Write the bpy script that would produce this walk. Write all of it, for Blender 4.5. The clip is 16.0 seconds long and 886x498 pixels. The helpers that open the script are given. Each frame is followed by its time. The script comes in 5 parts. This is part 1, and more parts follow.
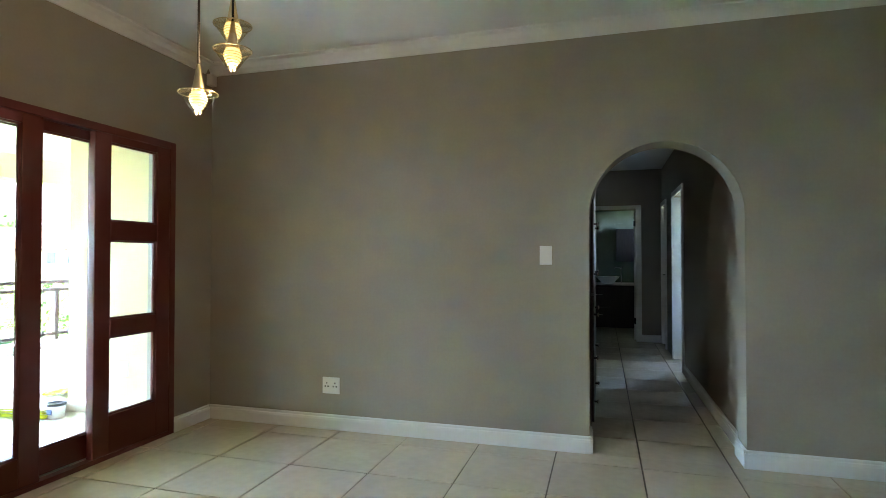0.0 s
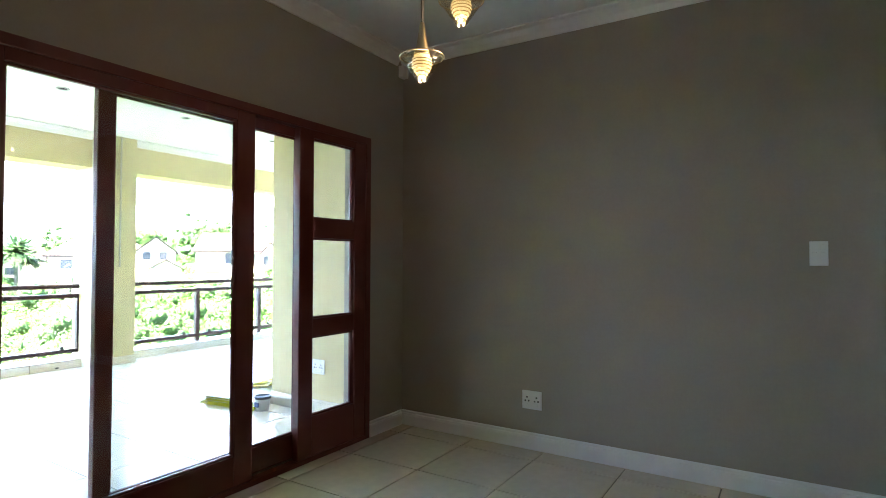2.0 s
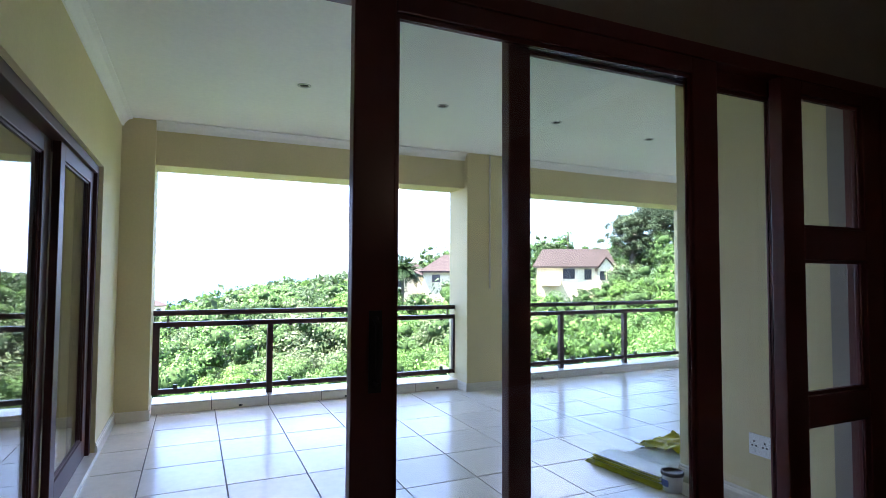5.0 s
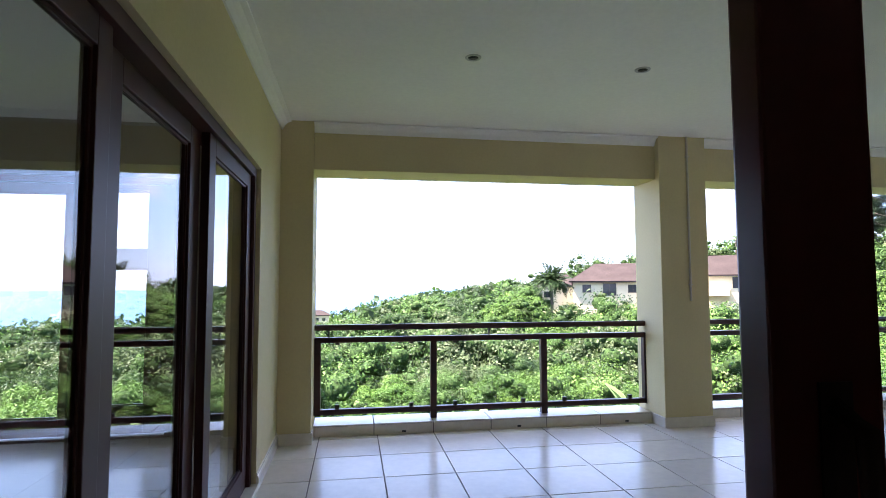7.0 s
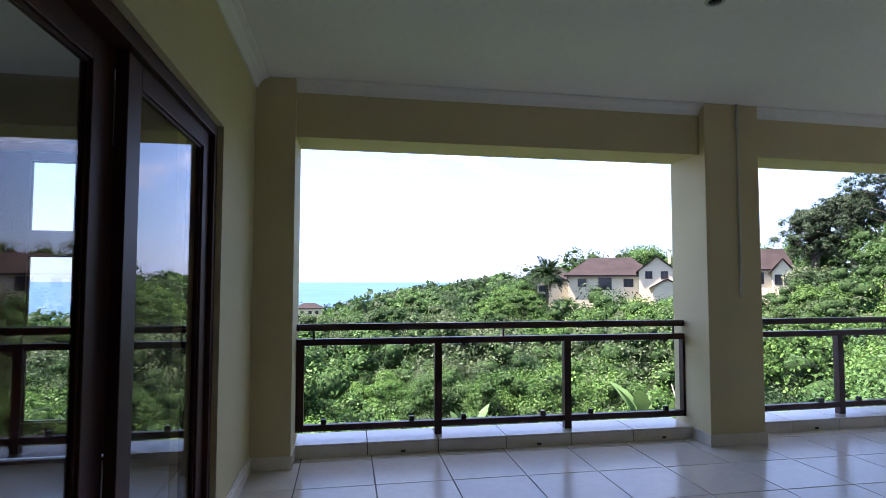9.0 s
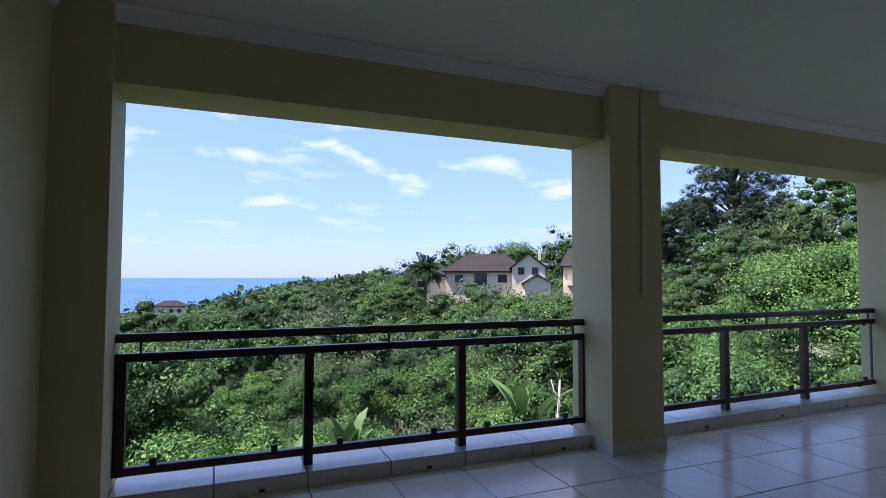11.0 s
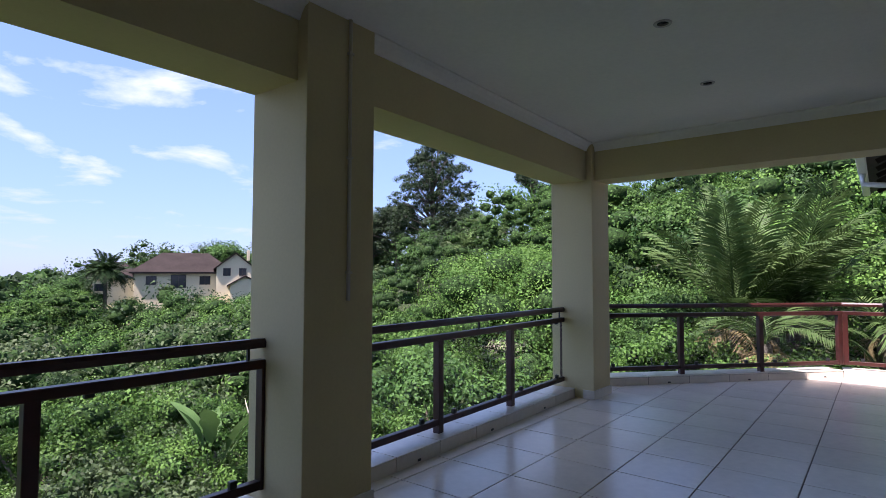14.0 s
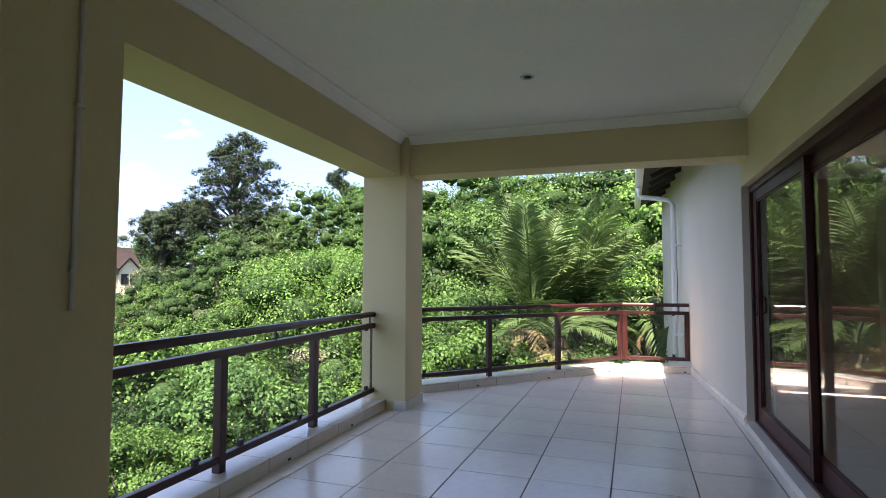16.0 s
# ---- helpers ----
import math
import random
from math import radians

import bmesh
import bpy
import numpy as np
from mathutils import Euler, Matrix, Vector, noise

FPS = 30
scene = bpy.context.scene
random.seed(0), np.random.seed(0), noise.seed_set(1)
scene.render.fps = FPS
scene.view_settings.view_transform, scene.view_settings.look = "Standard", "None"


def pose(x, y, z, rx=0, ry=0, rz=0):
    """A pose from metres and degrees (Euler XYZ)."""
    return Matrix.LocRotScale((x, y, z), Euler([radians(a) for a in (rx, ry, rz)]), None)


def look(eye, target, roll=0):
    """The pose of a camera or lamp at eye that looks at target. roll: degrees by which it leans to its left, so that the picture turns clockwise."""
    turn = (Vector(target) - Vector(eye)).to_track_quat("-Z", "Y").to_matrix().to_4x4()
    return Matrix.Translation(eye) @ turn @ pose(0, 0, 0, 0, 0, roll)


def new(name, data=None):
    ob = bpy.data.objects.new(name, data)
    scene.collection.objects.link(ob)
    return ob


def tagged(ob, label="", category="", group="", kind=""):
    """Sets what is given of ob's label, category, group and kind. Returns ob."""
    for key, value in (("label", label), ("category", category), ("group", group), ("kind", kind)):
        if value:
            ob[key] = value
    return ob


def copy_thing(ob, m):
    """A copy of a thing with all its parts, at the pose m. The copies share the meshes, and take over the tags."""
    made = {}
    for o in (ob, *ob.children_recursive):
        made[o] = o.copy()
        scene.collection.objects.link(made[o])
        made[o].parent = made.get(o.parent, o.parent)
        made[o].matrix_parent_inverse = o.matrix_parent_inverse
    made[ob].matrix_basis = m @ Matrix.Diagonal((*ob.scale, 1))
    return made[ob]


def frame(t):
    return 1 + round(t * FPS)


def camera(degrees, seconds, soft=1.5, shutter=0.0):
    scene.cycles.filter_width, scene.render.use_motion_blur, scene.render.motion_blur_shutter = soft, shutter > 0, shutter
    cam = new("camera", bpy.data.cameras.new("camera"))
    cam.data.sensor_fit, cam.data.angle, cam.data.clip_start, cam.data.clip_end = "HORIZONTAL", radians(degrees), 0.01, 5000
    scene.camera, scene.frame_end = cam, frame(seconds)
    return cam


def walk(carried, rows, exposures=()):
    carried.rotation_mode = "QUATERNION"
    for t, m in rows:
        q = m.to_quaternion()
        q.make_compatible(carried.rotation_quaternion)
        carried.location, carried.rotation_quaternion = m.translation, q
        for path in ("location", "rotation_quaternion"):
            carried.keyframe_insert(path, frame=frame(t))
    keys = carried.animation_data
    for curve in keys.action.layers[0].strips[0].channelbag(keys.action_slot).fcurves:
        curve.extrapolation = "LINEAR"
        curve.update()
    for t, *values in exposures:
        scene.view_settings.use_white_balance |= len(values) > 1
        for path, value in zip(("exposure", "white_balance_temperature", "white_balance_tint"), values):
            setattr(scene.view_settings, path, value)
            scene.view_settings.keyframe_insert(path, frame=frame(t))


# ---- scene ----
cam = camera(77.4, 16.0, soft=0.8)
# seconds, eye, target, roll
ROWS = [
    (0, (0.134, 0.05, 1.253), (-0.42, 1.972, 1.288), 0.0),
    (0.5, (0.03, 0.09, 1.26), (-0.634, 1.976, 1.294), 0.2),
    (1, (-0.075, 0.185, 1.251), (-0.888, 2.012, 1.293), 0.3),
    (1.5, (-0.216, 0.283, 1.237), (-1.153, 2.049, 1.281), 0.3),
    (2, (-0.341, 0.354, 1.232), (-1.408, 2.045, 1.274), 0.2),
    (2.5, (-0.546, 0.432, 1.256), (-1.767, 2.015, 1.294), 0.2),
    (3, (-0.752, 0.519, 1.264), (-2.117, 1.98, 1.306), 0.1),
    (3.5, (-0.936, 0.605, 1.277), (-2.445, 1.917, 1.325), 0.3),
    (4, (-1.12, 0.708, 1.295), (-2.752, 1.864, 1.35), 0.4),
    (4.5, (-1.279, 0.756, 1.299), (-3.017, 1.743, 1.375), 0.4),
    (5, (-1.532, 0.76, 1.311), (-3.354, 1.581, 1.401), 0.3),
    (7.3, (-2.531, 0.752, 1.303), (-4.503, 1.055, 1.433), 0.0),
    (7.5, (-2.605, 0.743, 1.297), (-4.578, 1.044, 1.428), 0.1),
    (8, (-2.789, 0.744, 1.299), (-4.762, 1.042, 1.423), 0.1),
    (8.2, (-2.893, 0.758, 1.31), (-4.867, 1.055, 1.428), 0.1),
    (10.3, (-3.698, 0.807, 1.262), (-5.607, 1.395, 1.353), 0.2),
    (10.5, (-3.769, 0.83, 1.269), (-5.66, 1.474, 1.36), 0.2),
    (11, (-3.969, 0.932, 1.290), (-5.816, 1.695, 1.380), 0.2),
    (11.5, (-4.155, 1.053, 1.28), (-5.947, 1.938, 1.371), 0.2),
    (12, (-4.389, 1.206, 1.271), (-6.083, 2.267, 1.364), 0.3),
    (12.5, (-4.58, 1.361, 1.264), (-6.154, 2.593, 1.358), 0.2),
    (13, (-4.746, 1.557, 1.271), (-6.219, 2.907, 1.366), 0.1),
    (13.5, (-4.85, 1.718, 1.27), (-6.223, 3.169, 1.367), 0.1),
    (14, (-4.966, 1.871, 1.28), (-6.207, 3.436, 1.377), 0.1),
    (14.5, (-5.062, 1.993, 1.28), (-6.151, 3.668, 1.38), 0.2),
    (15, (-5.143, 2.137, 1.276), (-6.107, 3.887, 1.379), 0.2),
    (15.5, (-5.2, 2.286, 1.28), (-6.01, 4.112, 1.384), 0.1),
    (16, (-5.252, 2.405, 1.266), (-5.9, 4.294, 1.376), 0.2),
]
EXPOSURES = [(0.0, 7.42, 7000, 16), (1.0, 7.05, 6900, 18), (1.5, 6.75, 6800, 20), (2.5, 6.1, 6500, 24), (3.5, 5.25, 6300, 28), (4.5, 4.4, 6200, 32), (5.0, 4.2, 6200, 32),
             (7.3, 3.25, 6700, 34), (8.2, 2.85, 6600, 35), (10.3, 1.85, 5900, 36), (12.0, 1.32, 5850, 31), (13.0, 1.38, 5900, 32), (14.5, 1.7, 6500, 34), (16.0, 2.3, 6900, 30)]
walk(cam, [(t, look(eye, target, roll)) for t, eye, target, roll in ROWS], EXPOSURES)

# ---- sky and sun ----
SUN_TO = Vector((-0.12, -0.53, 1.0)).normalized()
world = bpy.data.worlds.new("sky")
scene.world = world
world.use_nodes = True
wt = world.node_tree
for n in list(wt.nodes):
    wt.nodes.remove(n)


def wnode(kind, **values):
    n = wt.nodes.new(kind)
    for k, v in values.items():
        n.inputs[k].default_value = v
    return n


sky = wt.nodes.new("ShaderNodeTexSky")
sky.sky_type = "NISHITA"
sky.sun_disc = False
sky.sun_elevation = math.asin(SUN_TO.z)
sky.sun_rotation = math.pi
sky.altitude = 60
sky.air_density, sky.dust_density, sky.ozone_density = 1.0, 0.15, 2.5
coords = wt.nodes.new("ShaderNodeTexCoord")
split = wt.nodes.new("ShaderNodeSeparateXYZ")
wt.links.new(coords.outputs["Generated"], split.inputs[0])
lift = wt.nodes.new("ShaderNodeMath")
lift.operation = "ADD"
lift.inputs[1].default_value = 0.12
wt.links.new(split.outputs[2], lift.inputs[0])
plane = []
for axis in (0, 1):
    d = wt.nodes.new("ShaderNodeMath")
    d.operation = "DIVIDE"
    wt.links.new(split.outputs[axis], d.inputs[0])
    wt.links.new(lift.outputs[0], d.inputs[1])
    plane.append(d)
join = wt.nodes.new("ShaderNodeCombineXYZ")
wt.links.new(plane[0].outputs[0], join.inputs[0])
wt.links.new(plane[1].outputs[0], join.inputs[1])
puffs = wnode("ShaderNodeTexNoise", Scale=1.5, Detail=8.0, Roughness=0.55, Distortion=0.25)
wt.links.new(join.outputs[0], puffs.inputs["Vector"])
cover = wt.nodes.new("ShaderNodeValToRGB")
cover.color_ramp.elements[0].position, cover.color_ramp.elements[1].position = 0.535, 0.655
wt.links.new(puffs.outputs["Fac"], cover.inputs[0])
clouded = wt.nodes.new("ShaderNodeMix")
clouded.data_type = "RGBA"
wt.links.new(cover.outputs[0], clouded.inputs["Factor"])
wt.links.new(sky.outputs[0], clouded.inputs["A"])
clouded.inputs["B"].default_value = (6.6, 6.8, 7.1, 1)
haze = wt.nodes.new("ShaderNodeMapRange")
haze.inputs[1].default_value, haze.inputs[2].default_value = 0.0, 0.85
haze.inputs[3].default_value, haze.inputs[4].default_value = 0.78, 0.0
wt.links.new(split.outputs[2], haze.inputs[0])
hazed = wt.nodes.new("ShaderNodeMix")
hazed.data_type = "RGBA"
wt.links.new(haze.outputs[0], hazed.inputs["Factor"])
wt.links.new(clouded.outputs["Result"], hazed.inputs["A"])
hazed.inputs["B"].default_value = (0.98, 1.85, 3.3, 1)
back = wnode("ShaderNodeBackground", Strength=0.10)
wt.links.new(hazed.outputs["Result"], back.inputs["Color"])
wout = wt.nodes.new("ShaderNodeOutputWorld")
wt.links.new(back.outputs[0], wout.inputs[0])

sun_data = bpy.data.lights.new("sun", "SUN")
sun_data.energy, sun_data.angle, sun_data.color = 5.0, radians(0.5), (1.0, 0.95, 0.88)
sun = new("sun", sun_data)
sun.matrix_world = look(SUN_TO * 100, (0, 0, 0))

# ---- materials ----


def material(name, colour, rough=0.6, metal=0.0, spec=0.5, grain=0.0, grain_scale=40.0, stain=0.0, stain_scale=1.5,
             bump=0.0, bump_scale=120.0, vary=0.0, island=0.0, stretch=None, coat=0.0, trans=0.0, second=None):
    """A principled surface: base colour with fine grain and broad stains, a fine relief, and a change from piece to piece."""
    m = bpy.data.materials.new(name)
    m.use_nodes = True
    t = m.node_tree
    b = t.nodes["Principled BSDF"]
    b.inputs["Roughness"].default_value = rough
    b.inputs["Metallic"].default_value = metal
    b.inputs["Specular IOR Level"].default_value = spec
    b.inputs["Coat Weight"].default_value = coat
    b.inputs["Coat Roughness"].default_value = 0.15
    tc = t.nodes.new("ShaderNodeTexCoord")
    vec = tc.outputs["Object"]
    if stretch:
        mp = t.nodes.new("ShaderNodeMapping")
        mp.inputs["Scale"].default_value = stretch
        t.links.new(vec, mp.inputs[0])
        vec = mp.outputs[0]

    def noise_tex(scale, detail):
        n = t.nodes.new("ShaderNodeTexNoise")
        n.inputs["Scale"].default_value, n.inputs["Detail"].default_value = scale, detail
        t.links.new(vec, n.inputs["Vector"])
        return n.outputs["Fac"]

    def scaled(sock, amount):
        a = t.nodes.new("ShaderNodeMapRange")
        a.inputs[1].default_value, a.inputs[2].default_value = 0.25, 0.75
        a.inputs[3].default_value, a.inputs[4].default_value = 1 - amount, 1 + amount
        t.links.new(sock, a.inputs[0])
        return a.outputs[0]

    col = t.nodes.new("ShaderNodeRGB")
    col.outputs[0].default_value = (*colour, 1)
    out = col.outputs[0]
    if second:
        mx = t.nodes.new("ShaderNodeMix")
        mx.data_type = "RGBA"
        mx.inputs["B"].default_value = (*second, 1)
        t.links.new(out, mx.inputs["A"])
        ramp = t.nodes.new("ShaderNodeMapRange")
        ramp.inputs[1].default_value, ramp.inputs[2].default_value = 0.35, 0.65
        t.links.new(noise_tex(stain_scale, 3), ramp.inputs[0])
        t.links.new(ramp.outputs[0], mx.inputs["Factor"])
        out = mx.outputs["Result"]
    factors = []
    if grain:
        factors.append(scaled(noise_tex(grain_scale, 5), grain))
    if stain:
        factors.append(scaled(noise_tex(stain_scale, 3), stain))
    if vary:
        info = t.nodes.new("ShaderNodeObjectInfo")
        a = t.nodes.new("ShaderNodeMapRange")
        a.inputs[3].default_value, a.inputs[4].default_value = 1 - vary, 1 + vary
        t.links.new(info.outputs["Random"], a.inputs[0])
        factors.append(a.outputs[0])
    if island:
        geo = t.nodes.new("ShaderNodeNewGeometry")
        a = t.nodes.new("ShaderNodeMapRange")
        a.inputs[3].default_value, a.inputs[4].default_value = 1 - island, 1 + island
        t.links.new(geo.outputs["Random Per Island"], a.inputs[0])
        factors.append(a.outputs[0])
    for fac in factors:
        v = t.nodes.new("ShaderNodeVectorMath")
        v.operation = "SCALE"
        t.links.new(out, v.inputs[0])
        t.links.new(fac, v.inputs["Scale"])
        out = v.outputs[0]
    t.links.new(out, b.inputs["Base Color"])
    if grain:
        r = t.nodes.new("ShaderNodeMapRange")
        r.inputs[3].default_value, r.inputs[4].default_value = max(0.02, rough - 0.08), min(1, rough + 0.08)
        t.links.new(noise_tex(stain_scale * 3, 3), r.inputs[0])
        t.links.new(r.outputs[0], b.inputs["Roughness"])
    if bump:
        bp = t.nodes.new("ShaderNodeBump")
        bp.inputs["Strength"].default_value, bp.inputs["Distance"].default_value = bump, 0.004
        t.links.new(noise_tex(bump_scale, 4), bp.inputs["Height"])
        t.links.new(bp.outputs[0], b.inputs["Normal"])
    if trans:
        tr = t.nodes.new("ShaderNodeBsdfTranslucent")
        t.links.new(out, tr.inputs["Color"])
        ms = t.nodes.new("ShaderNodeMixShader")
        ms.inputs[0].default_value = trans
        t.links.new(b.outputs[0], ms.inputs[1])
        t.links.new(tr.outputs[0], ms.inputs[2])
        t.links.new(ms.outputs[0], t.nodes["Material Output"].inputs["Surface"])
    return m


def clear_glass(name, tint=(1, 1, 1), gloss=1.0):
    """A thin pane: straight through, with a mirror's share that grows at grazing angles."""
    m = bpy.data.materials.new(name)
    m.use_nodes = True
    t = m.node_tree
    t.nodes.remove(t.nodes["Principled BSDF"])
    a = t.nodes.new("ShaderNodeBsdfTransparent")
    a.inputs[0].default_value = (*tint, 1)
    g = t.nodes.new("ShaderNodeBsdfGlossy")
    g.inputs["Roughness"].default_value = 0.0
    lw = t.nodes.new("ShaderNodeLayerWeight")
    lw.inputs["Blend"].default_value = 0.5
    pw = t.nodes.new("ShaderNodeMath")
    pw.operation = "POWER"
    pw.inputs[1].default_value = 4.5
    t.links.new(lw.outputs["Facing"], pw.inputs[0])
    sc = t.nodes.new("ShaderNodeMapRange")
    sc.inputs[3].default_value, sc.inputs[4].default_value = 0.042 * gloss, 0.9 * gloss
    t.links.new(pw.outputs[0], sc.inputs[0])
    ms = t.nodes.new("ShaderNodeMixShader")
    t.links.new(sc.outputs[0], ms.inputs[0])
    t.links.new(a.outputs[0], ms.inputs[1])
    t.links.new(g.outputs[0], ms.inputs[2])
    t.links.new(ms.outputs[0], t.nodes["Material Output"].inputs["Surface"])
    return m


def glowing(name, colour, strength):
    m = bpy.data.materials.new(name)
    m.use_nodes = True
    b = m.node_tree.nodes["Principled BSDF"]
    b.inputs["Base Color"].default_value = (0.8, 0.78, 0.7, 1)
    b.inputs["Emission Color"].default_value = (*colour, 1)
    b.inputs["Emission Strength"].default_value = strength
    return m


M_TAUPE = material("taupe wall paint", (0.342, 0.303, 0.243), 0.75, grain=0.03, grain_scale=60, stain=0.05, stain_scale=0.8, bump=0.15, bump_scale=220)
# Warm, raised tone stands in for light bounced up to the balcony ceiling.
M_CEIL_OUT = material("off-white weathered ceiling board", (0.87, 0.84, 0.74), 0.8, grain=0.03, grain_scale=30, stain=0.05, stain_scale=0.7)
M_CREAM = material("cream outside paint", (0.65, 0.54, 0.29), 0.7, grain=0.03, grain_scale=50, stain=0.07, stain_scale=0.9, bump=0.25, bump_scale=160)
# Paler version of M_CREAM; the open sky's light is put into the colour.
M_PALE = material("pale outside paint", (0.62, 0.56, 0.45), 0.7, grain=0.03, grain_scale=50, stain=0.06, stain_scale=0.9, bump=0.25, bump_scale=160)
M_CEIL = material("white ceiling board", (0.82, 0.82, 0.8), 0.8, grain=0.02, grain_scale=30, stain=0.03, stain_scale=0.7)
M_WHITE = material("white enamel trim", (0.8, 0.8, 0.78), 0.35, grain=0.02, grain_scale=25, stain=0.03)
M_PLASTIC = material("white plastic", (0.82, 0.82, 0.8), 0.3, grain=0.01, grain_scale=30)
M_BLACK = material("black plastic", (0.02, 0.02, 0.02), 0.4, grain=0.05)
M_TILE_IN = material("beige glazed floor tile", (0.66, 0.59, 0.48), 0.2, grain=0.05, grain_scale=18, stain=0.06, stain_scale=3, vary=0.05, bump=0.03, bump_scale=30)
M_TILE_OUT = material("pale glazed balcony tile", (0.76, 0.69, 0.59), 0.2, grain=0.05, grain_scale=18, stain=0.07, stain_scale=2.5, vary=0.05, bump=0.03, bump_scale=30)
M_GROUT = material("dark tile grout", (0.16, 0.14, 0.12), 0.9, grain=0.2, grain_scale=60, stain=0.2)
M_WOOD = material("red varnished hardwood", (0.13, 0.025, 0.018), 0.3, stain=0.06, stain_scale=4)
M_RAIL = material("weathered varnished rail timber", (0.047, 0.012, 0.009), 0.38, grain=0.35, grain_scale=10, stain=0.25, stain_scale=2, bump=0.08, bump_scale=40)
M_GLASS = clear_glass("door glass", (0.93, 0.95, 0.94))
M_GLASS_RAIL = clear_glass("railing glass", (0.96, 0.98, 0.97), 0.6)
M_CHROME = material("brushed chrome", (0.6, 0.6, 0.6), 0.22, metal=1.0, grain=0.05)
M_STEEL = material("satin nickel", (0.5, 0.48, 0.45), 0.35, metal=1.0, grain=0.05)
# Darker M_WOOD for the outside doors, with their shade put into the colour.
M_WOODOUT = material("dark weathered hardwood", (0.06, 0.016, 0.012), 0.48, spec=0.3, stain=0.15, stain_scale=3)
M_DARKWOOD = material("black-brown cupboard veneer", (0.025, 0.018, 0.014), 0.55, grain=0.3, grain_scale=8, stretch=(5, 5, 0.6))
M_ROOF = material("brown concrete roof tile", (0.031, 0.0245, 0.021), 0.9, spec=0.15, grain=0.2, grain_scale=6, stain=0.25, stain_scale=0.5, island=0.12)
M_EAVE = material("dark stained eave timber", (0.035, 0.025, 0.02), 0.8, grain=0.2, grain_scale=20)
M_HOUSE = material("cream house plaster", (0.62, 0.55, 0.36), 0.85, grain=0.05, grain_scale=8, stain=0.1, stain_scale=0.4)
M_WINDARK = material("dark window glass", (0.03, 0.035, 0.04), 0.08, grain=0.05)

# ---- building helpers ----


def finish(name, bm, mat, smooth=False):
    me = bpy.data.meshes.new(name)
    bm.normal_update()
    bm.to_mesh(me)
    bm.free()
    if mat:
        me.materials.append(mat)
    if smooth:
        for p in me.polygons:
            p.use_smooth = True
    return me


def part(name, bm, mat, parent=None, label="", smooth=False):
    """Links a bmesh as one mesh object, under a thing or a part where one is given."""
    ob = new(name, finish(name, bm, mat, smooth))
    if parent:
        ob.parent = parent
    return tagged(ob, label) if label else ob


def thing(name, label, category, at=(0, 0, 0), group="", rz=0):
    ob = new(name)
    ob.matrix_world = pose(*at, 0, 0, rz)
    return tagged(ob, label, category, group)


def box(bm, x0, x1, y0, y1, z0, z1, bevel=0.0):
    x0, x1 = min(x0, x1), max(x0, x1)
    y0, y1 = min(y0, y1), max(y0, y1)
    z0, z1 = min(z0, z1), max(z0, z1)
    v = [bm.verts.new(p) for p in ((x0, y0, z0), (x1, y0, z0), (x1, y1, z0), (x0, y1, z0), (x0, y0, z1), (x1, y0, z1), (x1, y1, z1), (x0, y1, z1))]
    faces = [bm.faces.new([v[i] for i in q]) for q in ((3, 2, 1, 0), (4, 5, 6, 7), (0, 1, 5, 4), (1, 2, 6, 5), (2, 3, 7, 6), (3, 0, 4, 7))]
    if bevel:
        edges = list({e for f in faces for e in f.edges})
        bmesh.ops.bevel(bm, geom=edges, offset=bevel, segments=2, profile=0.6, affect="EDGES")
    return bm


def boxes(*items, bevel=0.0):
    bm = bmesh.new()
    for it in items:
        box(bm, *it, bevel=bevel)
    return bm


def prism(bm, pts, z0, z1):
    """An upright prism on a plan polygon, counter-clockwise."""
    a = [bm.verts.new((x, y, z0)) for x, y in pts]
    b = [bm.verts.new((x, y, z1)) for x, y in pts]
    n = len(pts)
    bm.faces.new(a[::-1])
    bm.faces.new(b)
    for i in range(n):
        bm.faces.new((a[i], a[(i + 1) % n], b[(i + 1) % n], b[i]))
    return bm


def extrude_profile(bm, prof, p0, p1, up=Vector((0, 0, 1))):
    """A bar from p0 to p1 with the profile (side, up)."""
    p0, p1 = Vector(p0), Vector(p1)
    d = (p1 - p0).normalized()
    side = d.cross(up).normalized()
    u = side.cross(d)
    a = [bm.verts.new(p0 + side * s + u * t) for s, t in prof]
    b = [bm.verts.new(p1 + side * s + u * t) for s, t in prof]
    n = len(prof)
    bm.faces.new(a)
    bm.faces.new(b[::-1])
    for i in range(n):
        bm.faces.new((a[i], b[i], b[(i + 1) % n], a[(i + 1) % n]))
    return bm


def bar(p0, p1, w, h, chamfer=0.004):
    c = min(chamfer, w / 3, h / 3)
    prof = [(-w / 2 + c, -h / 2), (w / 2 - c, -h / 2), (w / 2, -h / 2 + c), (w / 2, h / 2 - c), (w / 2 - c, h / 2), (-w / 2 + c, h / 2), (-w / 2, h / 2 - c), (-w / 2, -h / 2 + c)]
    bm = bmesh.new()
    d = (Vector(p1) - Vector(p0)).normalized()
    up = Vector((0, 0, 1)) if abs(d.z) < 0.9 else Vector((0, 1, 0))
    extrude_profile(bm, prof, p0, p1, up)
    bmesh.ops.recalc_face_normals(bm, faces=bm.faces)
    return bm


